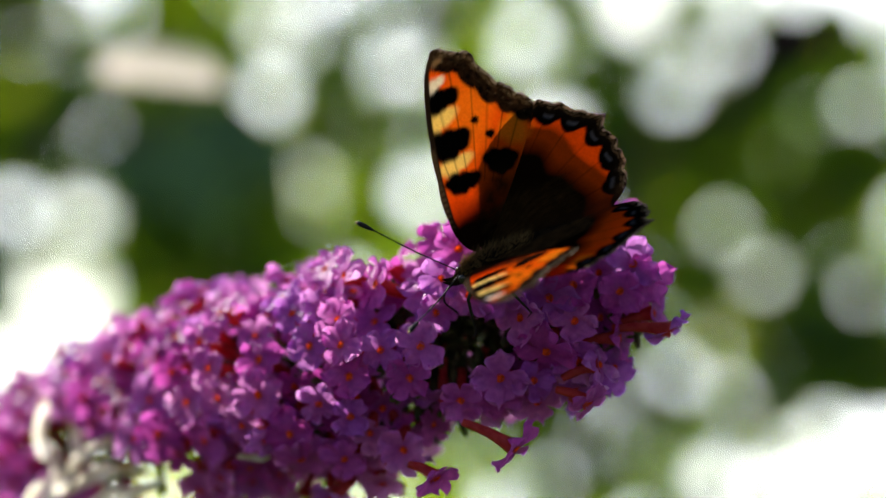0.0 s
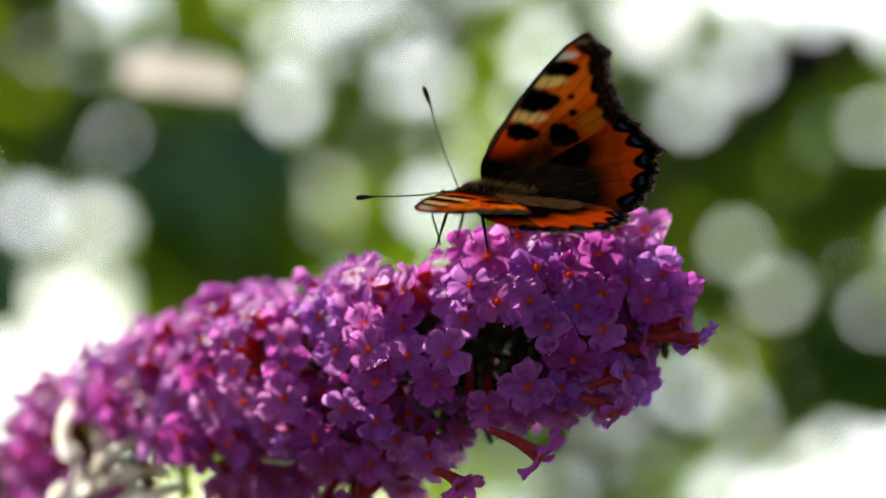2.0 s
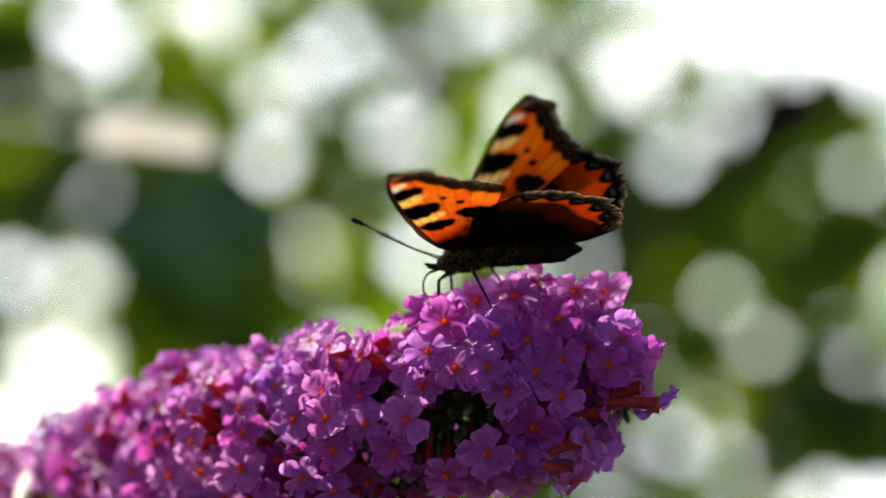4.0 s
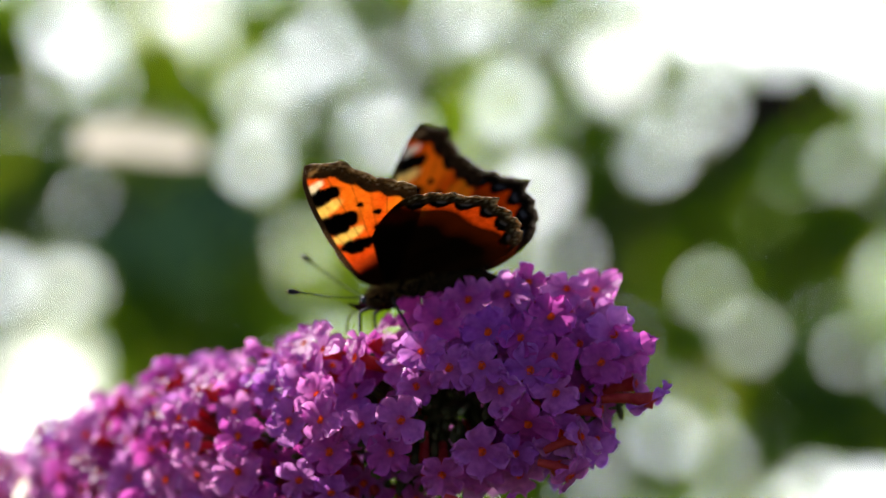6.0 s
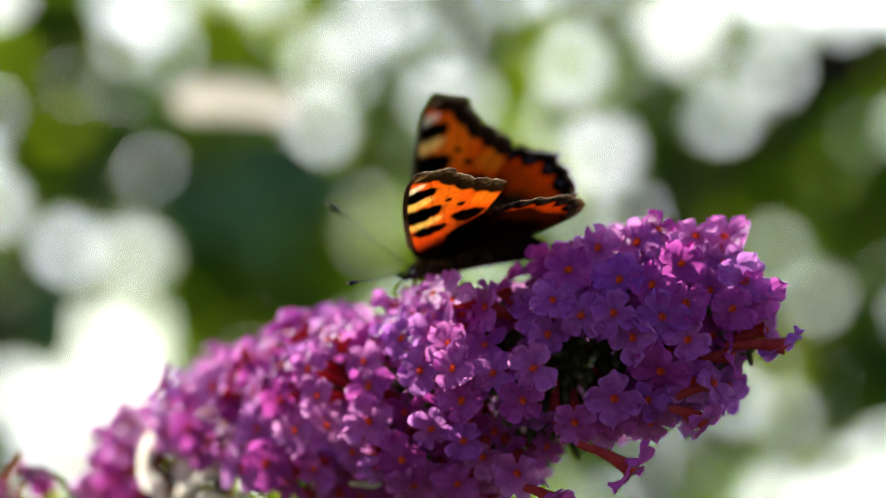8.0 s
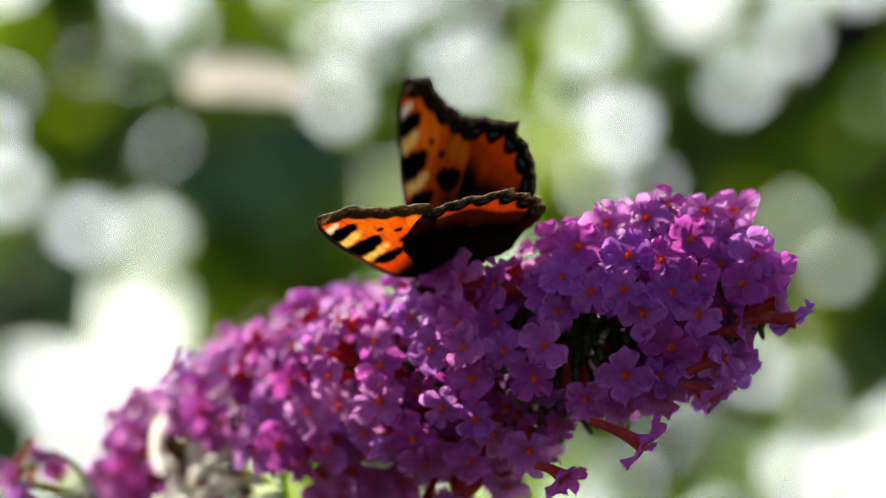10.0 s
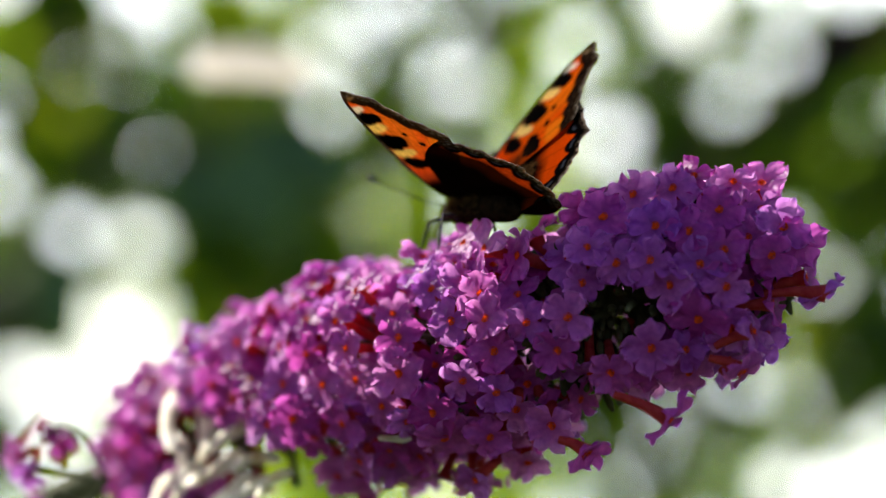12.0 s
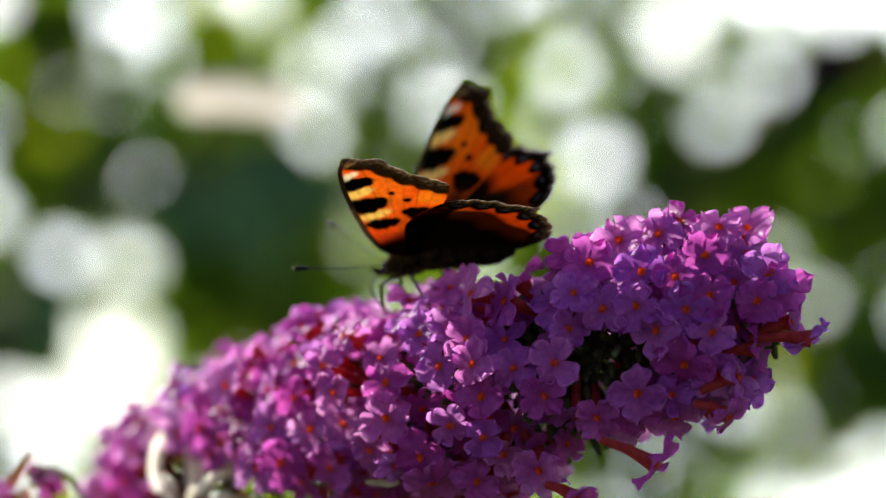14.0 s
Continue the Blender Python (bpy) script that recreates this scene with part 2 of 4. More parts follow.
# Openings in the hedge through which the sky shows: x, z, radius at the hedge's plane y = 2.
WIDE_GAPS = [
    (0.266, 1.634, 0.0176), (0.313, 1.629, 0.0199), (0.359, 1.636, 0.0199), (0.382, 1.597, 0.0152), (0.323, 1.592, 0.0117),
    (0.353, 1.561, 0.0094), (0.235, 1.645, 0.0129), (-0.375, 1.318, 0.0199), (-0.344, 1.281, 0.0176), (-0.391, 1.261, 0.0211),
    (-0.313, 1.296, 0.0129), (-0.333, 1.322, 0.0129), (0.350, 1.200, 0.0122), (0.385, 1.193, 0.0118), (0.319, 1.183, 0.0085),
    (0.250, 1.156, 0.0150), (0.334, 1.147, 0.0170), (0.293, 1.152, 0.0120), (0.293, 1.194, 0.0070), (-0.308, 1.161, 0.0117),
    (0.381, 1.146, 0.0152), (-0.417, 1.209, 0.0152), (-0.256, 1.213, 0.0106), (-0.137, 1.176, 0.0082), 
    (-0.468, 1.438, 0.0117), (-0.443, 1.261, 0.0176), (-0.473, 1.526, 0.0082), (-0.457, 1.573, 0.0117),
    (-0.488, 1.485, 0.0117), (0.416, 1.618, 0.0176), (0.426, 1.545, 0.0094), (0.412, 1.193, 0.0152), (0.266, 1.681, 0.0199),
    (0.313, 1.681, 0.0211), (0.365, 1.680, 0.0211), (0.168, 1.687, 0.0152), (0.220, 1.682, 0.0152), (0.043, 1.688, 0.0117),
    (-0.102, 1.684, 0.0094), (-0.216, 1.696, 0.0106), (-0.331, 1.686, 0.0117), (0.116, 1.677, 0.0070), (-0.029, 1.684, 0.0059),
]
CLEAR_GAPS = [
    (-0.347, 1.627, 0.0100), (-0.318, 1.611, 0.0100), (-0.217, 1.633, 0.0107), (-0.225, 1.654, 0.0107), (-0.163, 1.568, 0.0109),
    (-0.166, 1.505, 0.0109), (-0.102, 1.611, 0.0118), (0.033, 1.647, 0.0120), (0.066, 1.561, 0.0120), (0.093, 1.477, 0.0147),
    (0.167, 1.599, 0.0131), (0.172, 1.578, 0.0100), (0.219, 1.624, 0.0113), (0.199, 1.640, 0.0107), (0.255, 1.551, 0.0102),
    (0.260, 1.598, 0.0100), (0.205, 1.511, 0.0113), (0.262, 1.240, 0.0092), (0.216, 1.254, 0.0100), (0.146, 1.236, 0.0100),
    (0.140, 1.195, 0.0092), (-0.400, 1.396, 0.0120), (-0.409, 1.349, 0.0123), (-0.343, 1.393, 0.0115),
    (-0.027, 1.419, 0.0135),
]
DIM_GAPS = [
    (-0.303, 1.577, 0.0072), (-0.368, 1.598, 0.0063), (-0.253, 1.644, 0.0098), (-0.155, 1.630, 0.0063), (-0.053, 1.624, 0.0072),
    (-0.067, 1.575, 0.0072), (-0.014, 1.621, 0.0076), (0.006, 1.595, 0.0063), (-0.030, 1.564, 0.0052), (0.066, 1.620, 0.0080),
    (0.102, 1.560, 0.0084), (0.055, 1.517, 0.0080), (0.072, 1.428, 0.0080), (0.136, 1.620, 0.0089), (0.301, 1.460, 0.0080),
    (0.272, 1.468, 0.0042), (0.376, 1.499, 0.0080), (0.378, 1.447, 0.0062), (0.281, 1.336, 0.0070), (0.243, 1.378, 0.0063),
    (0.336, 1.343, 0.0065), (0.124, 1.418, 0.0063), (0.163, 1.404, 0.0052), (0.140, 1.449, 0.0042), (0.187, 1.443, 0.0031),
    (0.242, 1.277, 0.0086), (0.190, 1.293, 0.0080), (0.091, 1.154, 0.0080), (0.299, 1.271, 0.0042), (0.341, 1.292, 0.0031),
    (-0.133, 1.430, 0.0098), (-0.104, 1.482, 0.0052), (-0.088, 1.533, 0.0063), (-0.119, 1.471, 0.0042), (-0.338, 1.442, 0.0063),
    (-0.374, 1.484, 0.0031), (-0.249, 1.475, 0.0046), (-0.260, 1.405, 0.0046), (-0.198, 1.394, 0.0042), (-0.203, 1.451, 0.0010),
    (-0.376, 1.624, 0.0046), (-0.348, 1.541, 0.0046), (-0.404, 1.635, 0.0063), (-0.426, 1.463, 0.0063), (-0.295, 1.639, 0.0080),
    (-0.299, 1.348, 0.0060), (-0.271, 1.358, 0.0042), (-0.245, 1.332, 0.0055), (0.347, 1.400, 0.0018), (0.321, 1.426, 0.0010),
    (0.217, 1.360, 0.0010), (0.144, 1.360, 0.0018),
    (-0.134, 1.549, 0.0063), (-0.093, 1.565, 0.0073), (-0.114, 1.518, 0.0063), (-0.196, 1.602, 0.0081), (-0.131, 1.594, 0.0081), (-0.041, 1.595, 0.0079), (-0.062, 1.528, 0.0063), (-0.025, 1.533, 0.0063),
    (-0.071, 1.645, 0.0081), (0.012, 1.631, 0.0085), (-0.083, 1.487, 0.0052), (-0.140, 1.459, 0.0043), (-0.207, 1.534, 0.0043), (0.032, 1.590, 0.0063), (0.130, 1.521, 0.0052), (0.156, 1.495, 0.0043),
    (0.259, 1.395, 0.0078), (0.292, 1.344, 0.0078), (0.353, 1.366, 0.0072), (0.338, 1.322, 0.0060),
    (-0.345, 1.590, 0.0090), (-0.349, 1.437, 0.0080), (-0.298, 1.472, 0.0060), (-0.251, 1.476, 0.0060), (-0.255, 1.427, 0.0026), (-0.091, 1.512, 0.0062), (-0.067, 1.562, 0.0060),
    (-0.115, 1.404, 0.0050), (-0.084, 1.383, 0.0050), (-0.177, 1.384, 0.0050), (-0.062, 1.445, 0.0050), (-0.229, 1.436, 0.0042), (-0.192, 1.420, 0.0042),
]
CHINKS = [(c.uniform(-0.50, 0.47), c.uniform(1.20, 1.62), 0.0030 + 0.0042 * c.random() ** 2) for c in [random.Random(44)] for _ in range(170)]
GAPS = np.array(WIDE_GAPS + CLEAR_GAPS + DIM_GAPS + CHINKS)
HUB = np.array((-0.006, -0.306, 1.400))               # about where one stands to look through


def leaf_shape(rng, length, width, fold, droop):
    """Eight corners and six faces of a folded, pointed leaf along +x."""
    s = np.array([0.0, 0.3, 0.65, 1.0])
    w = np.array([0.06, 1.0, 0.78, 0.0]) * width / 2
    mid = np.stack([s * length, 0 * s, -droop * s ** 2 * length], -1)
    left = mid + np.stack([0 * s, w, fold * w], -1)
    right = mid + np.stack([0 * s, -w, fold * w], -1)
    return np.concatenate([mid, left, right])


LEAF_FACES = [(0, 1, 5, 4), (1, 2, 6, 5), (2, 3, 6), (1, 0, 8, 9), (2, 1, 9, 10), (3, 2, 10)]


def foliage(name, count, box, sizes, mat, seed, gaps, spread=1.0):
    """One mesh of many leaves inside a box, none of them across an opening."""
    rng = np.random.default_rng(seed)
    verts, faces = [], []
    lo, hi = np.array(box[0]), np.array(box[1])
    for _ in range(count):
        at = lo + (hi - lo) * rng.random(3)
        length = sizes[0] + (sizes[1] - sizes[0]) * rng.random()
        shape = leaf_shape(rng, length, length * rng.uniform(0.38, 0.6), rng.uniform(0.1, 0.5), rng.uniform(0.0, 0.4))
        turn = np.array(Euler((rng.normal(0, 0.7), rng.uniform(-0.3, 1.0), rng.uniform(0, 6.283))).to_matrix())
        tilt = np.array(Euler((rng.normal(1.0, 0.4) * spread, 0, rng.normal(0, 0.5))).to_matrix())
        p = shape @ (tilt @ turn).T + at
        if len(gaps):
            seen = HUB + (p - HUB) * ((2.0 - HUB[1]) / (p[:, 1] - HUB[1]))[:, None]
            d = np.hypot(seen[:, None, 0] - gaps[None, :, 0], seen[:, None, 2] - gaps[None, :, 1]) - gaps[None, :, 2]
            if (d < 0).any():
                continue
        k = 12 * (len(verts))
        verts.append(p)
        faces += [tuple(k + i for i in f) for f in LEAF_FACES]
    return sheet(name, np.concatenate(verts), faces, mat, False)


def canopy(name, box, step, lengths, mat, seed, gaps):
    """One mesh of leaves hung in overlapping rows over a box, smaller ones beside an opening."""
    rng = np.random.default_rng(seed)
    verts, faces = [], []
    (x0, y0, z0), (x1, y1, z1) = box
    spots = [(x, z) for x in np.arange(x0, x1, step) for z in np.arange(z0, z1, step)]
    for x, z in spots:
        at = np.array((x + rng.normal(0, 0.35 * step), rng.uniform(y0, y1), z + rng.normal(0, 0.35 * step)))
        for length in lengths:
            shape = leaf_shape(rng, length * rng.uniform(0.85, 1.2), length * rng.uniform(0.55, 0.75), rng.uniform(0.05, 0.35), rng.uniform(0.0, 0.3))
            shape[:, 0] -= 0.45 * length
            turn = np.array((Euler((math.pi / 2 + rng.normal(-0.25, 0.35), 0, rng.normal(0, 0.35))).to_matrix() @ Euler((0, 0, rng.uniform(0, 6.283))).to_matrix()))
            p = shape @ turn.T + at
            seen = HUB + (p - HUB) * ((2.0 - HUB[1]) / (p[:, 1] - HUB[1]))[:, None]
            d = np.hypot(seen[:, None, 0] - gaps[None, :, 0], seen[:, None, 2] - gaps[None, :, 1]) - gaps[None, :, 2]
            if (d < 0).any():
                continue
            k = 12 * len(verts)
            verts.append(p)
            faces += [tuple(k + i for i in f) for f in LEAF_FACES]
            break
    # sprigs of small leaves close round every opening
    for gx, gz, gr in gaps:
        for ring, length in ((0.007, 0.026), (0.020, 0.040)):
            count = int(7 + 2 * math.pi * (gr + ring) / (0.45 * length))
            for i in range(count):
                a = 2 * math.pi * (i + rng.uniform(-0.3, 0.3)) / count
                shape = leaf_shape(rng, length, length * 0.6, 0.15, 0.1)
                shape[:, 0] -= 0.5 * length
                turn = np.array((Euler((math.pi / 2, 0, 0)).to_matrix() @ Euler((rng.normal(0, 0.3), 0, a + math.pi / 2 + rng.normal(0, 0.25))).to_matrix()))
                out = gr + ring + rng.uniform(0, 0.006)
                g = np.array((gx + out * math.cos(a), 2.0, gz + out * math.sin(a)))
                p = shape @ turn.T + HUB + (g - HUB) * ((rng.uniform(y0 - 0.03, y0) - HUB[1]) / (2.0 - HUB[1]))
                seen = HUB + (p - HUB) * ((2.0 - HUB[1]) / (p[:, 1] - HUB[1]))[:, None]
                d = np.hypot(seen[:, None, 0] - gaps[None, :, 0], seen[:, None, 2] - gaps[None, :, 1]) - gaps[None, :, 2]
                if (d < -0.001).any():
                    continue
                k = 12 * len(verts)
                verts.append(p)
                faces += [tuple(k + i for i in f) for f in LEAF_FACES]
    return sheet(name, np.concatenate(verts), faces, mat, False)


def hedge():
    base = new("hedge")
    base.location = (0, 2.3, 0)
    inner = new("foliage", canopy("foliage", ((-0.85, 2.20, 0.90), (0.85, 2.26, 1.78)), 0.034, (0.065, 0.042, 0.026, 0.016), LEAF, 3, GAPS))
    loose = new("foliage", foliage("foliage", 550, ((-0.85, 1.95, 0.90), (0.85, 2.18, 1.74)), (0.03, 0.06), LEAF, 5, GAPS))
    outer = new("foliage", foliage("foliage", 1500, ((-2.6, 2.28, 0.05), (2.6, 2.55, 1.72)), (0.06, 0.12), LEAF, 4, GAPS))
    # leaves in the shaded colour darken these parts of the hedge
    shade = new("dark_foliage", foliage("dark_foliage", 90, ((0.12, 1.90, 1.10), (0.50, 2.05, 1.47)), (0.05, 0.08), LEAF_SHADED, 6, GAPS))
    shade_far = new("dark_foliage", foliage("dark_foliage", 9, ((-0.42, 1.90, 1.40), (-0.18, 2.05, 1.54)), (0.05, 0.08), LEAF_SHADED, 8, GAPS))
    shade_near = new("dark_foliage", foliage("dark_foliage", 26, ((-0.491, 1.85, 1.287), (-0.411, 1.95, 1.377)), (0.04, 0.07), LEAF_SHADED, 9, GAPS))
    for ob in (inner, loose, outer, shade, shade_far, shade_near):
        ob.parent = base
        ob.matrix_parent_inverse = base.matrix_basis.inverted()
        ob["kind"] = "stuff"
    rng = random.Random(7)
    for i in range(9):
        x = -2.0 + 0.5 * i + rng.uniform(-0.1, 0.1)
        bm = bmesh.new()
        pts = curve_points([(x, 0.15, 0), (x + rng.uniform(-0.1, 0.1), 0.25, 0.8), (x + rng.uniform(-0.2, 0.2), 0.2, 1.5), (x + rng.uniform(-0.3, 0.3), 0.3, 2.2)], 14)
        sweep(bm, pts, [0.016 - 0.0009 * k for k in range(14)], 7)
        part("stem", bm, BARK, base)
    return tagged(base, "leafy green garden hedge with sunlit and shaded leaves", "hedge")


hedge()


def near_branch():
    """A leafy spray in front of the hedge, with shade put into its leaf colour."""
    base = new("leafy_branch")
    base.location = (-0.30, 1.25, 0)
    inv = base.matrix_basis.inverted()
    rng = np.random.default_rng(11)
    bm = bmesh.new()
    line = curve_points([(-0.66, 1.28, 0.0), (-0.64, 1.30, 0.7), (-0.308, 1.250, 1.349), (-0.30, 1.25, 1.40), (-0.154, 1.220, 1.470)], 30)
    sweep(bm, line, [0.008 - 0.00022 * k for k in range(30)], 6)
    stem = part("stem", bm, BARK, base)
    stem.matrix_parent_inverse = inv
    for i in (13, 22, 26, 28, 29):
        p = line[i]
        length = rng.uniform(0.06, 0.09)
        shape = leaf_shape(rng, length, length * rng.uniform(0.45, 0.6), 0.2, 0.25)
        ob = new("leaf", sheet("leaf", shape, LEAF_FACES, LEAF_SHADED, False))
        ob.parent = base
        ob.matrix_parent_inverse = inv
        ob.matrix_basis = Matrix.Translation(p) @ Euler((rng.normal(1.3, 0.2), rng.uniform(0.2, 1.2), rng.uniform(-0.5, 0.5))).to_matrix().to_4x4()
    return tagged(base, "dark green leafy branch in the shade before the hedge", "branch")


near_branch()


# Where the heads of the sunlit shoots stand: x and z.
SHOOTS = [(-0.068, 1.399), (0.017, 1.502)]


def leafy_shoot(x, z, seed):
    """A thin shoot that leans out of the hedge into the sun, with a head of yellow-green leaves."""
    rng = np.random.default_rng(seed)
    base = new("leafy_shoot")
    foot = Vector((x + 0.10 * rng.uniform(-1, 1), 1.9, 0.0))
    base.location = foot
    top = Vector((x, 1.5, z)) - foot
    bm = bmesh.new()
    line = curve_points([(0, 0, 0), (0.2 * top.x, 0.1 * top.y, 0.55 * top.z), (0.8 * top.x, 0.75 * top.y, 0.9 * top.z), top + Vector((0, -0.01, 0.03))], 30)
    sweep(bm, line, [0.0032 - 0.00008 * k for k in range(30)], 6)
    part("stem", bm, BARK, base)
    for k in range(6):
        p = line[24 + k]
        length = rng.uniform(0.022, 0.040)
        ob = new("leaf", sheet("leaf", leaf_shape(rng, length, length * rng.uniform(0.42, 0.58), 0.2, 0.25), LEAF_FACES, LEAF, False))
        ob.parent = base
        ob.matrix_basis = Matrix.Translation(p) @ Euler((rng.normal(1.0, 0.4), rng.uniform(-0.3, 0.8), 2.4 * k + rng.uniform(-0.4, 0.4))).to_matrix().to_4x4()
    return tagged(base, "thin shoot with sunlit yellow-green leaves before the hedge", "shoot", group="leafy shoots")


for number, (shoot_x, shoot_z) in enumerate(SHOOTS):
    leafy_shoot(shoot_x, shoot_z, 40 + number)


def dead_panicle():
    """A withered dark flower spike sticking out of the hedge."""
    rng = random.Random(5)
    base = new("dead_panicle")
    base.location = (0.285, 1.750, 1.533)
    bm = bmesh.new()
    for k in range(150):
        s = rng.random()
        a = rng.uniform(0, 6.283)
        r = 0.034 * (1 - 0.6 * s) * rng.uniform(0.3, 1)
        blob(bm, (0.07 * s + r * math.cos(a) - 0.03, r * math.sin(a), 0.03 * s + r * math.sin(a * 1.7)), (0.011, 0.009, 0.009), rings=4, sides=6)
    part("seed_mass", bm, DEAD, base)["kind"] = "stuff"
    bm = bmesh.new()
    sweep(bm, curve_points([(-0.04, 0, 0), (-0.12, 0.15, -0.12), (-0.15, 0.3, -0.6), (-0.1, 0.32, -1.55)], 16), [0.003 + 0.0004 * k for k in range(16)], 6)
    part("stem", bm, BARK, base)
    return tagged(base, "dark brown withered buddleia spike among the leaves", "dead flower")


dead_panicle()


def dry_leaf():
    """A small, pale, dry leaf that the sun shines through, on a bare twig that reaches out of the hedge."""
    base = new("dry_leaf")
    base.location = (-0.0658, 0.250, 1.4322)
    verts, faces = [], []
    for i in range(15):
        u = i / 14
        w = 0.0042 * math.sin(math.pi * (0.14 + 0.74 * u)) ** 0.5
        for j in range(5):
            v = j / 2 - 1
            x = 0.0265 * (u - 0.5)
            verts.append((x, -0.0011 * v + 0.0020 * v * v + 0.0012 * math.sin(5 * u), v * w + 0.0010 * math.sin(4 * u) - 0.04 * x))
    for i in range(14):
        for j in range(4):
            k = i * 5 + j
            faces.append((k, k + 5, k + 6, k + 1))
    blade = new("blade", sheet("blade", verts, faces, DRY))
    blade.parent = base
    bm = bmesh.new()
    away = (base.location - Vector(HUB)).normalized()
    sweep(bm, curve_points([Vector((-0.006, 0.0016, 0)), away * 0.1, away * 0.8 + Vector((0.004, 0, -0.004)), away * 2.05], 20), [0.0004 + 0.0002 * k for k in range(20)], 7)
    part("twig", bm, BARK, base)
    return tagged(base, "small pale cream dry leaf lit through on a bare twig", "dry leaf")


dry_leaf()

# ---------------------------------------------------------------- the flower spike
AXIS = [(-0.0613, 0.0680, 1.3634), (-0.0530, 0.0590, 1.3672), (-0.0409, 0.0450, 1.3722), (-0.0274, 0.0290, 1.3769), (-0.0158, 0.0170, 1.3797), (-0.0050, 0.0110, 1.3830), (0.0057, 0.0080, 1.3874), (0.0148, 0.0070, 1.3903), (0.0223, 0.0080, 1.3916)]
SPINE = curve_points(AXIS, 121)
RADII = [0.0115, 0.0132, 0.0146, 0.0148, 0.0148, 0.0148, 0.0138, 0.0122, 0.0090]


def spine_at(s):
    k = min(max(s, 0), 0.9999) * 120
    i = int(k)
    p = SPINE[i].lerp(SPINE[i + 1], k - i)
    r = np.interp(s, np.linspace(0, 1, len(RADII)), RADII)
    return p, (SPINE[i + 1] - SPINE[i]).normalized(), r


def around(s, a, grow=1.0):
    """A point on the spike's skin: s from its base to its tip, a round it (0 towards the viewer, 90 degrees up)."""
    p, ahead, r = spine_at(s)
    front = Vector((0, -1, 0))
    front = (front - ahead * front.dot(ahead)).normalized()
    up = front.cross(ahead)
    if up.z < 0:
        up = -up
    out = front * math.cos(a) + up * math.sin(a)
    return p + out * (r * grow), out, ahead


def on_front(x, z):
    """The place on the spike's front that lies at x, z, and the way out there."""
    best = None
    for i in range(0, 121, 2):
        p, ahead, r = spine_at(i / 120)
        for a in range(-80, 85, 8):
            q, out, ahead = around(i / 120, radians(a))
            d = (q.x - x) ** 2 + (q.z - z) ** 2
            if best is None or d < best[0]:
                best = (d, q, out, ahead)
    return Vector((x, best[1].y, z)), best[2], best[3]


def corolla_mesh(seed, size, cup):
    """Four broad, crinkled, overlapping lobes round a small mouth, facing +z."""
    rng = random.Random(seed)
    verts, faces = [], []
    nr, na = 9, 13
    for lobe in range(4):
        turn = lobe * math.pi / 2 + rng.uniform(-0.18, 0.18)
        long = size * rng.uniform(0.84, 1.14)
        wide = size * rng.uniform(0.50, 0.61)
        bend = cup + rng.uniform(-0.75, 0.45)
        twist = rng.uniform(-0.5, 0.5)
        roll = rng.uniform(0.05, 0.45)
        f1, f2, f3, k0 = rng.uniform(0, 6.28), rng.uniform(0, 6.28), rng.uniform(0, 6.28), len(verts)
        for i in range(nr + 1):
            u = i / nr
            for j in range(na):
                v = 2 * j / (na - 1) - 1
                # obovate outline: short claw, broad round end with fine teeth
                w = wide * (0.30 + 0.92 * u ** 0.8) * math.sqrt(max(0.0, 1 - max(0.0, (u - 0.42) / 0.59) ** 2.3))
                teeth = 1 + 0.06 * u ** 4 * math.sin(19 * v + f3)
                r = size * 0.10 + (long - size * 0.10) * u * (1 - 0.12 * v * v * u) * teeth
                frill = size * (0.13 * u ** 2.2 * math.sin(4.2 * v + f1) + 0.065 * u ** 2 * math.sin(9 * v + f2) + 0.03 * u * math.sin(8 * u + 5 * v + f3))
                lift = -bend * long * 0.45 * u ** 2 + roll * size * u * v * v * 0.6 + frill + twist * v * u * wide * 0.6 + 0.012 * size * lobe
                x, y = r + 0.5 * frill, v * w
                verts.append((x * math.cos(turn) - y * math.sin(turn), x * math.sin(turn) + y * math.cos(turn), lift))
        for i in range(nr):
            for j in range(na - 1):
                k = k0 + i * na + j
                faces.append((k, k + na, k + na + 1, k + 1))
    return sheet("floret", verts, faces, PETAL)


def tube_mesh(length):
    bm = bmesh.new()
    sweep(bm, [(0, 0, -length), (0, 0.0002, -length * 0.6), (0, 0.0001, -length * 0.25), (0, 0, -0.0003)], [0.0006, 0.00065, 0.0008, 0.0011], 8, False)
    me = bpy.data.meshes.new("tube")
    bm.to_mesh(me)
    bm.free()
    me.materials.append(TUBE)
    return me


def throat_mesh():
    bm = bmesh.new()
    rings = []
    for r, z in ((0.00056, 0.00012), (0.00044, 0.00010), (0.00030, -0.00008), (0.00012, -0.00022)):
        rings.append([bm.verts.new((r * math.cos(a), r * math.sin(a), z)) for a in (2 * math.pi * k / 10 for k in range(10))])
    for a, b in zip(rings, rings[1:]):
        for k in range(10):
            bm.faces.new((a[k], a[(k + 1) % 10], b[(k + 1) % 10], b[k])).smooth = True
    bm.faces.new(rings[-1])
    me = bpy.data.meshes.new("throat")
    bm.to_mesh(me)
    bm.free()
    me.materials.append(THROAT)
    return me


COROLLAS = [corolla_mesh(20 + i, 0.0030 + 0.00013 * (i % 5), 0.20 + 0.13 * (i % 4)) for i in range(24)]
TUBES = [tube_mesh(0.0075), tube_mesh(0.009), tube_mesh(0.006)]
THROAT_MESH = throat_mesh()


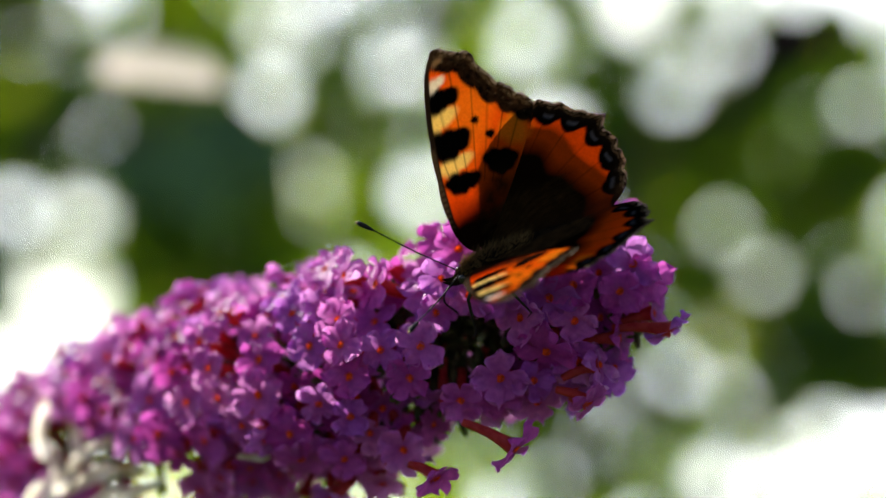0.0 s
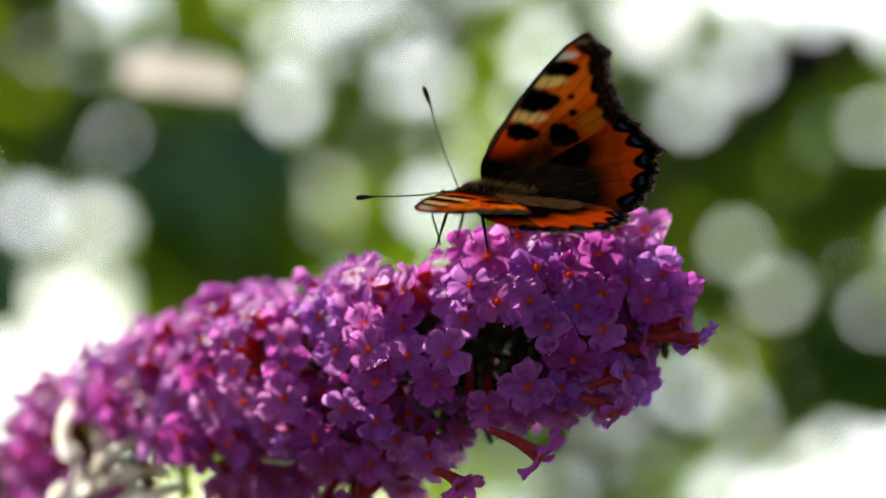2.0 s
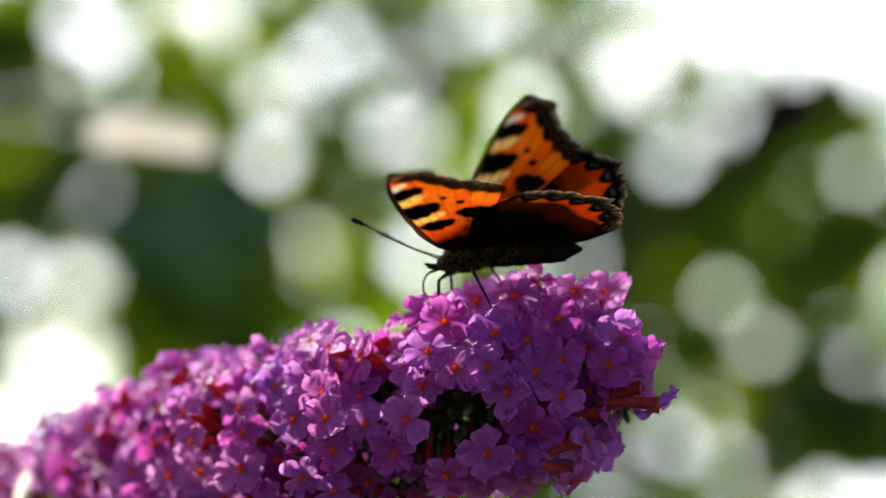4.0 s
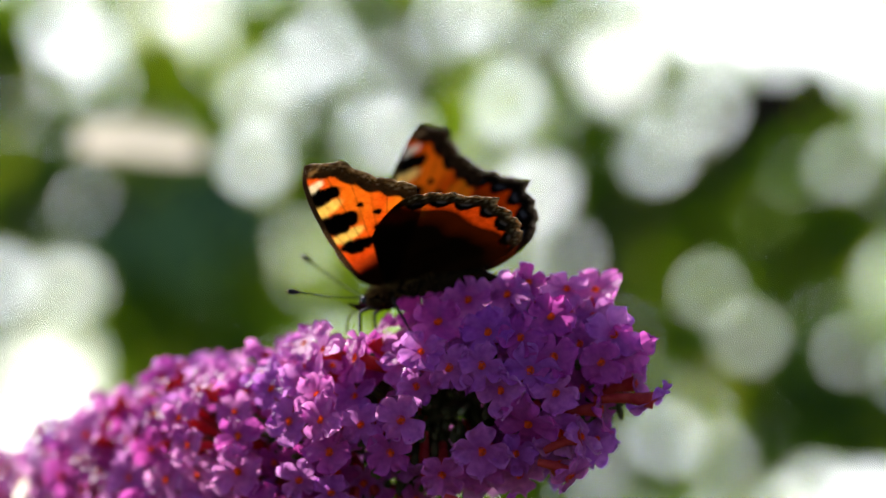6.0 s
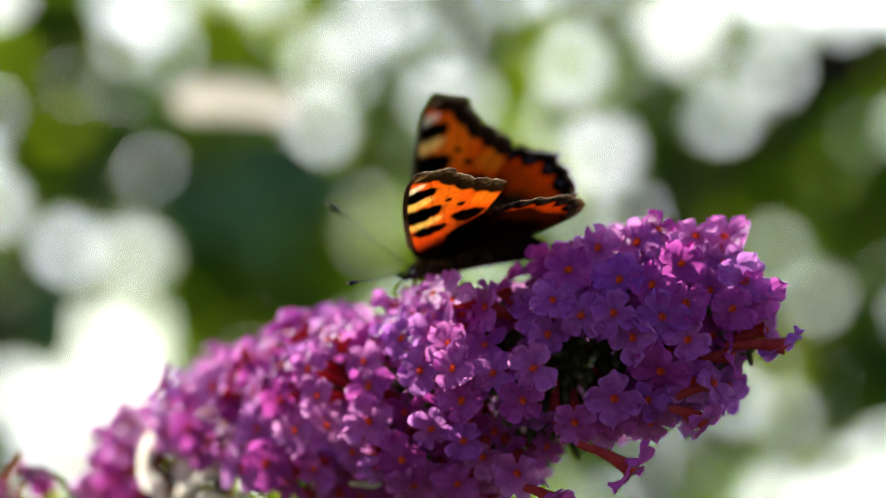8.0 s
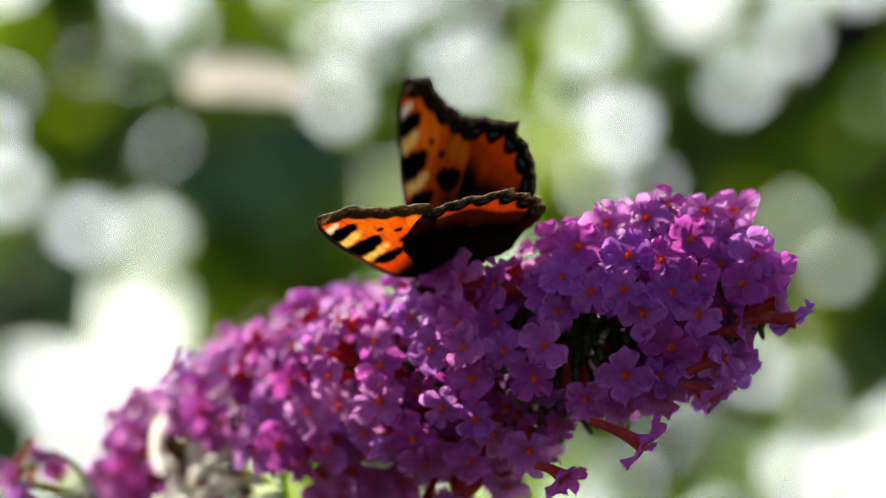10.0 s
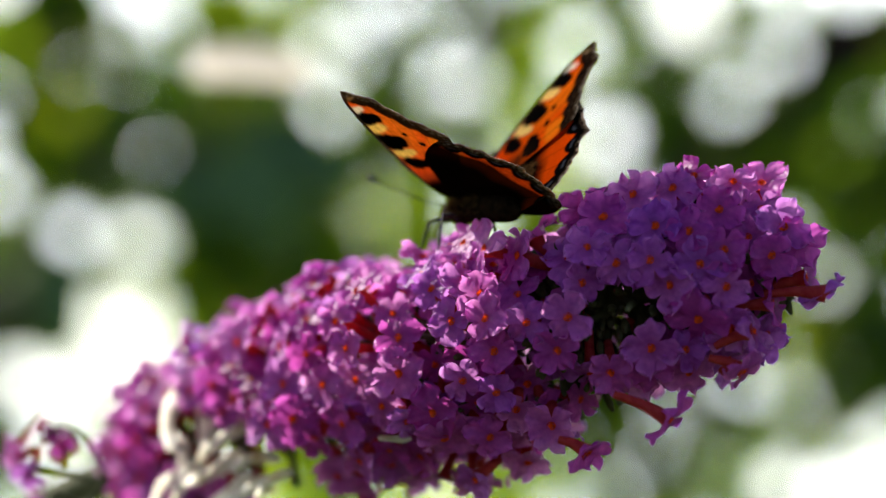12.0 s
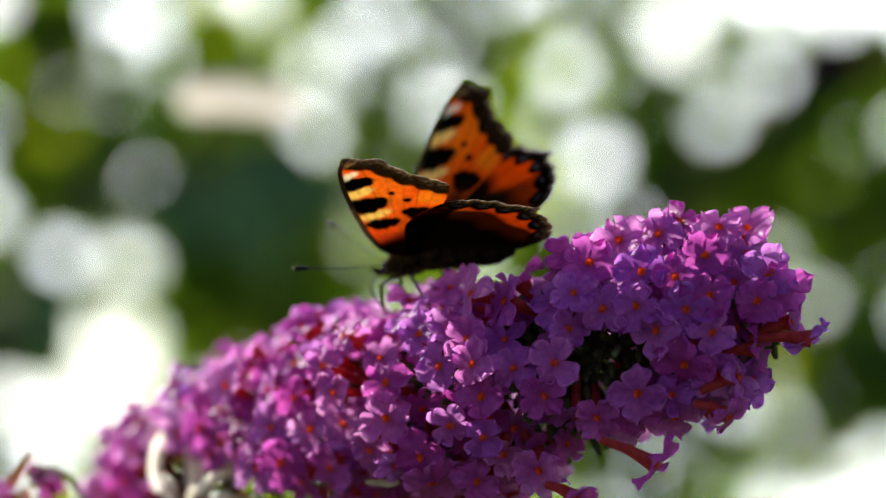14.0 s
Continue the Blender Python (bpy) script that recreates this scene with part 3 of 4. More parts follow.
def floret(parent, place, facing, roll, size, rng, tube=True):
    z = facing.normalized()
    x = z.orthogonal().normalized()
    m = Matrix((x, z.cross(x), z)).transposed().to_4x4()
    ob = new("floret", COROLLAS[rng.randrange(len(COROLLAS))])
    ob.parent = parent
    ob.matrix_basis = Matrix.Translation(place) @ m @ Matrix.Rotation(roll, 4, "Z") @ Matrix.Scale(size, 4)
    if tube:
        t = new("tube", TUBES[rng.randrange(3)])
        t.parent = ob
    c = new("throat", THROAT_MESH)
    c.parent = ob
    return ob


# Florets that can be told apart, at their x and z on the front of the spike.
KNOWN = [
    (0.0094, 1.3809), (0.0053, 1.3812), (-0.0057, 1.3810), (-0.0044, 1.3850), (-0.0093, 1.3844), (0.0100, 1.3949),
    (0.0140, 1.3926), (0.0014, 1.3913), (0.0111, 1.3910), (0.0142, 1.3883), (0.0053, 1.3916), (0.0001, 1.3968),
    (0.0061, 1.3956), (0.0138, 1.3974), (0.0159, 1.4007), (0.0199, 1.4006), (0.0215, 1.3952), (0.0234, 1.3934),
    (0.0198, 1.3919), (0.0148, 1.3833), (0.0052, 1.3782), (0.0099, 1.3781), (-0.0132, 1.3810), (-0.0130, 1.3760),
    (-0.0170, 1.3774), (-0.0065, 1.3718), (-0.0092, 1.3666), (-0.0139, 1.3703), (-0.0147, 1.3879), (-0.0249, 1.3824),
    (-0.0350, 1.3762), (-0.0405, 1.3760), (0.0086, 1.4001), (0.0038, 1.3994), (0.0113, 1.4015), (-0.0022, 1.3979),
    (-0.0249, 1.3781), (0.0005, 1.3783), (-0.0183, 1.3845), (-0.0208, 1.3733), (-0.0272, 1.3739),
]
# Florets that stand out on long tubes: root x, z; mouth x, z; depth; facing x, z.
LONG = [(0.0190, 1.3872, 0.0262, 1.3872, -0.002, 0.6, -0.75),
        (0.0191, 1.3872, 0.0244, 1.3891, 0.002, 0.9, 0.1),
        (0.0008, 1.3759, 0.0073, 1.3728, -0.006, 0.7, -0.6),
        (0.0147, 1.3851, 0.0200, 1.3861, -0.001, 0.9, 0.05),
        (0.0129, 1.3812, 0.0174, 1.3829, -0.004, 0.6, 0.2),
        (0.0121, 1.3799, 0.0161, 1.3784, -0.005, 0.5, -0.5),
        (-0.0057, 1.3705, -0.0023, 1.3690, -0.004, 0.5, -0.5)]
HOLLOWS = [(0.0021, 1.3860, 0.0048), (0.0055, 1.3842, 0.0026), (0.0085, 1.3860, 0.0022), (-0.0012, 1.3829, 0.0020), (-0.0568, 1.3685, 0.0052), (-0.0485, 1.3653, 0.006), (-0.0406, 1.3656, 0.0042), (-0.0335, 1.3688, 0.0026), (-0.0411, 1.3664, 0.0040)]       # x, z and radius of gaps where stalks and spent florets show


# The spike's outline: x and z along its upper and its lower edge.
CREST = [(-0.0705, 1.350), (-0.0690, 1.3655), (-0.0665, 1.3755), (-0.060, 1.3802), (-0.0514, 1.3866), (-0.0424, 1.3875), (-0.0338, 1.3925), (-0.0266, 1.3927), (-0.0183, 1.3953), (-0.009, 1.3960),
         (-0.0034, 1.3986), (0.0015, 1.4016), (0.0118, 1.4031), (0.0184, 1.4014), (0.0229, 1.3990), (0.0256, 1.3966), (0.0273, 1.3924), (0.0292, 1.3862)]
KEEL = [(-0.0560, 1.3520), (-0.0475, 1.3560), (-0.0450, 1.3665), (-0.0420, 1.3682), (-0.0352, 1.3668), (-0.0335, 1.3610), (-0.0310, 1.3580), (-0.0131, 1.3600), (-0.0074, 1.3655), (-0.0046, 1.3675), (-0.0038, 1.3719), (0.001, 1.3737), (0.0086, 1.3754), (0.0176, 1.3753), (0.0194, 1.3798),
        (0.0202, 1.3853), (0.0292, 1.3855)]


def inside(p, above, below):
    """Whether a place lies within the spike's outline, that far from its edges."""
    top = np.interp(p.x, [q[0] for q in CREST], [q[1] for q in CREST])
    low = np.interp(p.x, [q[0] for q in KEEL], [q[1] for q in KEEL])
    return low + below < p.z < top - above


def panicle():
    base = new("buddleia_panicle")
    rng = random.Random(12)
    bm = bmesh.new()
    sweep(bm, SPINE[::5], [0.0022 - 0.0015 * k / 24 for k in range(25)], 8)
    part("rachis", bm, RACHIS, base)
    taken = []
    for x, z in KNOWN:
        p, out, ahead = on_front(x, z)
        facing = out * 0.75 + Vector((0, -0.55, 0.02)) + Vector((rng.uniform(-.2, .2), 0, rng.uniform(-.2, .2)))
        taken.append(p)
        floret(base, p, facing, rng.uniform(0, 1.57), rng.uniform(0.92, 1.08), rng)
    for x0, z0, x1, z1, y, fx, fz in LONG:
        p0, p1 = Vector((x0, y, z0)), Vector((x1, y - 0.001, z1))
        ob = floret(base, p1, Vector((fx, -0.35, fz)), rng.uniform(0, 1.57), 1.0, rng, False)
        taken.append(p1)
        bm = bmesh.new()
        sweep(bm, curve_points([p0, p0.lerp(p1, 0.5) + Vector((0, 0, 0.0003)), p1], 8), [0.00045, 0.0005, 0.00055, 0.0006, 0.00065, 0.00075, 0.0009, 0.0011], 8, False)
        bm.transform(ob.matrix_basis.inverted())
        part("tube", bm, TUBE, ob)
    count, tries = len(taken), 0
    hidden = []
    while count < 300 and tries < 24000:
        tries += 1
        s = rng.random() ** 0.95
        a = rng.uniform(-2.2, 3.6)
        lump = 1.02 + 0.07 * math.sin(41 * s + 2.0 * math.sin(3 * a)) + rng.uniform(-0.42, 0.06)
        if s > 0.93:
            lump *= math.sqrt(max(0.05, 1 - ((s - 0.93) / 0.07) ** 2))
        p, out, ahead = around(s, a, lump)
        if not inside(p, 0.0014, 0.0018):
            continue
        if any(math.hypot(p.x - hx, p.z - hz) < hr and (s < 0.45 or math.cos(a) > 0.1) for hx, hz, hr in HOLLOWS):
            continue
        gap = 0.0038 if math.cos(a) > -0.25 else 0.0042
        if any((p - q).length < gap for q in taken):
            continue
        taken.append(p)
        loose = 1.0 if math.sin(a) < 0.4 else 0.55
        facing = out + ahead * rng.uniform(-0.25, 0.45) + Vector((rng.uniform(-.7, .7), rng.uniform(-.6, .3), rng.uniform(-.7, .6))) * loose
        if math.cos(a) < -0.25:
            hidden.append((p, facing))
            continue
        floret(base, p, facing, rng.uniform(0, 1.57), rng.uniform(0.85, 1.12), rng)
        count += 1
    # the far side of the spike, joined
    verts, faces = [], []
    for p, facing in hidden:
        me = COROLLAS[rng.randrange(len(COROLLAS))]
        m = Matrix.Translation(p) @ facing.to_track_quat("Z", "Y").to_matrix().to_4x4()
        k = len(verts)
        verts += [tuple(m @ v.co) for v in me.vertices]
        faces += [tuple(k + i for i in f.vertices) for f in me.polygons]
    rest = new("far_floret_mass", sheet("far_floret_mass", verts, faces, PETAL))
    rest.parent = base
    rest["kind"] = "stuff"
    # calyces, buds and stalks inside the spike, added thickly to darken its core
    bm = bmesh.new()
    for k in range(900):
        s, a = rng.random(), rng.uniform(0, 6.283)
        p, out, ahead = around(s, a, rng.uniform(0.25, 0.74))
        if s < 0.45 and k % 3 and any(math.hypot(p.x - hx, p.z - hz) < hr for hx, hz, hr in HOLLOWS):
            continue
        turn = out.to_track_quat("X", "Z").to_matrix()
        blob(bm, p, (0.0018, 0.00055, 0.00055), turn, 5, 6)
    # extra calyces added behind the deep hollow to block the bright sky
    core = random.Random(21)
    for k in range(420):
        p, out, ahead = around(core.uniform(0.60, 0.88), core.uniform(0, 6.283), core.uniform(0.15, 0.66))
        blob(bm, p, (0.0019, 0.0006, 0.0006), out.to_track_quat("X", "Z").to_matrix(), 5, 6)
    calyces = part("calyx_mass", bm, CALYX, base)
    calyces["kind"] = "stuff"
    for k in range(70):
        s, a = (k + 0.5) / 70, rng.uniform(0, 6.283)
        p0, ahead, _ = spine_at(s)
        q, out, _ = around(s, a, 0.8)
        bm = bmesh.new()
        sweep(bm, [p0 - ahead * 0.002, p0.lerp(q, 0.5), q], [0.0007, 0.0005, 0.0004], 5)
        part("stalk", bm, RACHIS, base)
    return tagged(base, "purple buddleia flower spike with orange-throated florets", "flower spike"), rng


PANICLE, RNG = panicle()


def bough():
    """The shoot that carries the spike, arching down to the ground."""
    bm = bmesh.new()
    p0 = SPINE[0]
    d = (SPINE[0] - SPINE[4]).normalized()
    line = curve_points([p0 - d * 0.003, p0 + d * 0.05 + Vector((0, 0, -0.006)), p0 + d * 0.16 + Vector((0, 0.02, -0.07)),
                         (p0.x - 0.34, p0.y + 0.15, 0.8), (p0.x - 0.42, p0.y + 0.18, 0.0)], 50)
    sweep(bm, line, [0.0021 + 0.00016 * k for k in range(50)], 10)
    return tagged(part("buddleia_shoot", bm, RACHIS), "thin brown-green buddleia shoot carrying the flower spike", "branch")


bough()


def withered_floret(place, along, length, rng):
    """A dry, curled, cream strip of a spent floret."""
    verts, faces = [], []
    n = 9
    along = Vector(along).normalized()
    side = along.cross(Vector((0.2, -1, 0.3))).normalized()
    up = side.cross(along)
    curl = rng.uniform(-0.22, 0.22)
    bow = rng.uniform(-0.25, 0.25)
    for i in range(n):
        u = i / (n - 1)
        w = length * (0.045 + 0.080 * math.sin(math.pi * u ** 0.7) + 0.02 * math.sin(9 * u))
        c = Vector(place) + along * (length * u) + up * (curl * length * u * u) + side * (bow * length * math.sin(2.5 * u))
        for j in range(5):
            v = j / 2 - 1
            verts.append(c + side * (v * w) + up * (w * (0.9 * v * v + 0.35 * math.sin(7 * u + 3 * v))))
    for i in range(n - 1):
        for j in range(4):
            a = i * 5 + j
            faces.append((a, a + 5, a + 6, a + 1))
    ob = new("withered_floret", sheet("withered_floret", verts, faces, WITHERED))
    ob.parent = PANICLE
    ob["label"] = "dry cream withered floret"
    return ob


WITHERED_AT = [(-0.0559, 0.0440, 1.3752, -0.05, -1, 0.0095),
               (-0.0540, 0.0450, 1.3745, 0.0, -1, 0.008),
               (-0.0575, 0.0440, 1.3685, -0.1, -1, 0.008),
               (-0.0454, 0.0380, 1.3709, -1, -0.75, 0.009),
               (-0.0474, 0.0380, 1.3660, -1, -0.5, 0.009),
               (-0.0419, 0.0330, 1.3652, -1, -0.35, 0.007),
               (-0.0384, 0.0290, 1.3685, -1, -0.2, 0.005),
               (-0.0236, 0.0100, 1.3697, -1, 0.05, 0.0042),
               (-0.0574, 0.0420, 1.3631, -0.3, -1, 0.007),
               (-0.0509, 0.0440, 1.3755, -0.6, 0.3, 0.004),
               (-0.0436, 0.0340, 1.3628, -0.9, -0.5, 0.008),
               (-0.0530, 0.0420, 1.3646, -0.5, -0.8, 0.008),
               (-0.0520, 0.0420, 1.3709, -0.4, -1, 0.008),
               (-0.0402, 0.0310, 1.3638, -0.7, -0.6, 0.006),
               (-0.0461, 0.0360, 1.3634, -0.9, -0.6, 0.007)]
for wx, wy, wz, dx, dz, ln in WITHERED_AT:
    withered_floret((wx, wy, wz), (dx, RNG.uniform(-0.3, 0.1), dz), ln, RNG)


def side_sprig():
    """A small side stalk with a few purple florets at the spike's base."""
    base = new("buddleia_sprig")
    root = Vector((-0.0676, 0.0500, 1.3611))
    tips = [Vector(q) for q in ((-0.0767, 0.0500, 1.3684), (-0.0799, 0.0500, 1.3640), (-0.0756, 0.0500, 1.3601))]
    for i, tip in enumerate(tips):
        bm = bmesh.new()
        mid = root.lerp(tip, 0.5) + Vector((0, 0.001, 0.003 * (1 - i)))
        sweep(bm, curve_points([root, mid, tip], 10), [0.00045] * 10, 6)
        part("stalk", bm, RACHIS, base)
        for k in range(2):
            floret(base, tip + Vector((RNG.uniform(-.003, .003), RNG.uniform(-.002, .002), RNG.uniform(-.003, .003))),
                   Vector((RNG.uniform(-1, .2), RNG.uniform(-1, 0), RNG.uniform(-1, 1))), RNG.uniform(0, 1.5), 0.75, RNG)
    return tagged(base, "thin side stalk with a few purple florets at the spike's base", "flower stalk")


side_sprig()

# ---------------------------------------------------------------- the butterfly (built in millimetres)
MM = 0.001
FORE_EDGE = [(1.2, 1.2), (1.9, 2.6), (2.1, 5.2), (1.55, 10.0), (0.6, 14.8), (-0.5, 19.0), (-1.9, 22.7), (-3.8, 25.3), (-5.5, 24.7), (-6.9, 23.7),
             (-8.4, 23.1), (-8.3, 21.6), (-9.2, 19.6), (-10.4, 17.9), (-11.7, 16.4), (-12.9, 14.6), (-11.8, 12.4), (-8.0, 8.0), (-3.6, 3.3), (-1.0, 0.6)]
HIND_EDGE = [(-0.5, 1.6), (-1.4, 5.9), (-3.4, 10.0), (-6.9, 13.1), (-11.0, 15.0), (-12.9, 14.5), (-15.4, 13.3), (-17.7, 11.0), (-20.4, 9.3), (-19.6, 8.3),
             (-20.4, 5.6), (-20.2, 2.8), (-19.0, 0.2), (-15.0, -1.9), (-8.0, -2.2), (-1.5, -0.5)]


def mottle(u, v, k):
    """Patchy 0 to 1, for scales that are rubbed or uneven."""
    a = np.sin(u * 3.1 * k + 1.3 * np.sin(v * 2.3 * k)) * np.sin(v * 2.7 * k + 1.7 * np.sin(u * 1.9 * k + k))
    b = np.sin(u * 7.3 * k + 2.1 * np.sin(v * 5.9 * k)) * np.sin(v * 6.1 * k + 1.1 * np.sin(u * 6.7 * k))
    return np.clip(0.5 + 0.45 * a + 0.3 * b, 0, 1)


def oval(u, v, cu, cv, ru, rv, turn=0.0, soft=0.25):
    """1 inside a slanted oval, 0 outside, with a soft rim."""
    c, s = math.cos(turn), math.sin(turn)
    x, y = (u - cu) * c + (v - cv) * s, -(u - cu) * s + (v - cv) * c
    wob = 0.10 * np.sin(3 * np.arctan2(y, x) + cu) + 0.06 * np.sin(7 * np.arctan2(y, x))
    d = np.sqrt((x / ru) ** 2 + (y / rv) ** 2) - 1 - wob
    return np.clip(0.5 - d / soft, 0, 1)


def paint(c, color, m):
    m = m[:, None]
    return c * (1 - m) + np.array(color) * m


BLACK, BROWN = (0.0030, 0.0026, 0.0026), (0.0075, 0.0034, 0.0018)
ORANGE, FLAME, AMBER, CREAM = (0.84, 0.105, 0.003), (0.78, 0.048, 0.0015), (0.94, 0.32, 0.012), (0.97, 0.72, 0.24)


def fore_pattern(u, v, edge):
    """Colours of the forewing; edge: millimetres in from the outer margin."""
    c = np.tile(np.array(ORANGE), (len(u), 1))
    c = paint(c, FLAME, np.clip((9.5 - np.hypot(u, v)) / 4, 0, 1))
    c = paint(c, AMBER, oval(u, v, -5.2, 16.6, 2.7, 4.8, 0.5, 0.9) * 0.4)
    c = paint(c, AMBER, oval(u, v, -9.5, 12.6, 1.7, 1.9, 0.6, 0.6) * 0.7)
    for cu, cv, ru, rv in ((-0.9, 16.9, 2.9, 1.15), (-1.0, 11.2, 2.5, 0.95)):
        c = paint(c, CREAM, oval(u, v, cu, cv, ru, rv, -0.12, 0.35))
    for cu, cv, ru, rv, a in ((-1.5, 13.85, 2.75, 1.85, -0.1), (-1.2, 8.95, 2.3, 1.30, 0.05), (-6.55, 9.6, 2.15, 1.60, 0.3), (-2.5, 19.2, 2.5, 1.35, -0.15)):
        c = paint(c, BLACK, oval(u, v, cu, cv, ru, rv, a, 0.2))
    for cu, cv, r in ((-5.55, 15.35, 0.50), (-6.6, 13.1, 0.58)):
        c = paint(c, BLACK, oval(u, v, cu, cv, r, r * 0.9, 0, 0.5))
    for k in range(8):                                             # veins
        a0 = radians(84 + 6.2 * k)
        off = np.abs(np.arctan2(v, u) - a0) * np.hypot(u, v)
        c = paint(c, BROWN, np.clip(1 - off / 0.13, 0, 1) * 0.75 * (np.hypot(u, v) > 9))
    scallop = 0.35 * np.abs(np.sin(np.arctan2(v, u) * 26))
    band = np.clip((2.55 + 0.5 * scallop * 2 - edge) / 0.3, 0, 1)
    c = paint(c, BLACK, band)
    c = paint(c, (0.22, 0.15, 0.09), np.clip(1 - np.abs(edge - 0.50 - 0.5 * scallop) / 0.30, 0, 1) * mottle(u, v, 1.3) ** 1.5)
    c = paint(c, (0.10, 0.065, 0.04), np.clip(1 - np.abs(edge - 1.35 - 0.6 * scallop) / 0.26, 0, 1) * mottle(v, u, 1.7) ** 2 * 0.8)
    c = paint(c, (0.05, 0.025, 0.012), mottle(u, v, 0.9) * 0.6 * band)
    c = paint(c, (0.85, 0.82, 0.74), oval(u, v, -2.6, 21.2, 1.5, 0.62, -0.35, 0.4))
    c = paint(c, (0.30, 0.20, 0.11), oval(u, v, -3.9, 23.7, 0.9, 0.35, -0.3, 0.6))
    c = paint(c, (0.50, 0.42, 0.33), np.clip((0.42 - edge) / 0.2, 0, 1) * np.clip(mottle(v, u, 1.6) * 2 - 0.5, 0, 1))
    # dark, finely barred leading edge and dusky base
    lead = np.interp(v, [q[1] for q in FORE_EDGE[:8]], [q[0] for q in FORE_EDGE[:8]]) - u
    bars = 0.5 + 0.5 * np.sin(v * 9)
    c = paint(c, (0.035, 0.022, 0.014), np.clip((0.75 - lead) / 0.2, 0, 1) * (v > 1))
    c = paint(c, (0.20, 0.14, 0.09), np.clip((0.55 - lead) / 0.2, 0, 1) * bars * 0.6 * (v > 2) * (v < 14))
    smoky = np.clip((4.0 - (u + v) / 1.414) / 2.2, 0, 1) * np.clip((13.0 - np.hypot(u, v)) / 4, 0, 1)
    c = paint(c, (0.022, 0.011, 0.005), smoky * (0.75 + 0.2 * mottle(u, v, 0.5)))
    return paint(c, BROWN, np.clip((7.4 - np.hypot(u, v)) / 3.4, 0, 1))


def hind_pattern(u, v, edge):
    c = np.tile(np.array((0.74, 0.070, 0.002)), (len(u), 1))
    c = paint(c, AMBER, oval(u, v, -10.5, 12.6, 1.8, 1.4, 0.7, 0.6) * 0.55)
    a = np.arctan2(v, u)
    wob = 0.5 * np.sin(a * 11) + 0.3 * np.sin(a * 23)
    soft = np.clip((15.7 + wob - np.hypot(u * 1.0, v * 1.07)) / 2.4, 0, 1) ** 0.8
    c = paint(c, BROWN, soft)
    c = paint(c, (0.0040, 0.0022, 0.0014), soft * np.clip((13.5 - np.hypot(u, v)) / 5, 0, 1) * 0.8)
    streak = 0.5 + 0.5 * np.sin(a * 70 + 2 * np.sin(np.hypot(u, v) * 0.9))
    c = paint(c, (0.050, 0.028, 0.012), soft * np.clip((11 - np.hypot(u + 3, v * 1.5)) / 6, 0, 1) * (0.25 + 0.5 * streak * mottle(u, v, 0.35)))
    for k in range(8):
        a0 = radians(112 + 9.0 * k)
        off = np.abs(a - a0) * np.hypot(u, v)
        c = paint(c, BROWN, np.clip(1 - off / 0.14, 0, 1) * 0.5)
    wave = np.abs(np.sin(a * 20.0))
    c = paint(c, BLACK, np.clip((1.95 + 1.1 * wave - edge) / 0.25, 0, 1))
    lune = np.clip(1 - np.abs(edge - 1.45 - 0.25 * wave) / 0.36, 0, 1) * np.clip((wave - 0.74) / 0.15, 0, 1)
    c = paint(c, (0.10, 0.115, 0.16), lune * 0.6)
    c = paint(c, (0.11, 0.075, 0.05), np.clip(1 - np.abs(edge - 0.45 - 0.2 * wave) / 0.24, 0, 1) * mottle(u, v, 1.5) ** 1.5 * 0.9)
    c = paint(c, (0.45, 0.36, 0.27), np.clip((0.42 - edge) / 0.2, 0, 1) * np.clip(mottle(v, u, 1.6) * 2 - 0.5, 0, 1))
    return paint(c, (0.020, 0.012, 0.008), np.clip((0.9 + 0.5 - v) / 1.5, 0, 1) * 0.7)


def fore_under(u, v, c, edge):
    """Underside of the forewing: the same marks on pale buff."""
    light = np.clip((c.max(1) - 0.05) / 0.3, 0, 1)[:, None]
    c = c * (1 - light) + (0.45 * c + 0.55 * np.array((0.74, 0.42, 0.15))) * light * (0.66 + 0.28 * mottle(u, v, 0.8)[:, None])
    rim = np.clip((3.0 - edge) / 0.7, 0, 1)
    c = paint(c, (0.10, 0.055, 0.028), rim * (0.45 + 0.4 * mottle(u, v, 0.7)))
    return paint(c, (0.55, 0.45, 0.34), rim * np.clip(mottle(v, u, 1.2) * 2.2 - 1.15, 0, 1) * np.clip(1 - np.abs(edge - 0.8) / 0.7, 0, 1))


def hind_under(u, v, c, edge):
    """Underside of the hindwing: blackish brown with a dull, mottled outer band."""
    light = np.clip((c.max(1) - 0.05) / 0.3, 0, 1)[:, None]
    inner = np.clip((17.7 + 0.5 * np.sin(np.arctan2(v, u) * 13) - np.hypot(u, v * 1.05)) / 0.8, 0, 1)[:, None]
    dull = np.array((0.40, 0.13, 0.034)) * (0.55 + 0.45 * mottle(u, v, 0.9)[:, None])
    c = c * (1 - light) + dull * light
    c = c * (1 - inner) + np.array((0.0075, 0.0046, 0.0032)) * inner
    rim = np.clip((1.9 - edge) / 0.4, 0, 1)
    c = paint(c, (0.09, 0.05, 0.026), rim * (0.3 + 0.5 * mottle(u, v, 0.8)))
    return paint(c, (0.55, 0.46, 0.36), rim * np.clip(mottle(v, u, 1.3) * 2.2 - 1.15, 0, 1) * np.clip(1 - np.abs(edge - 0.7) / 0.6, 0, 1))


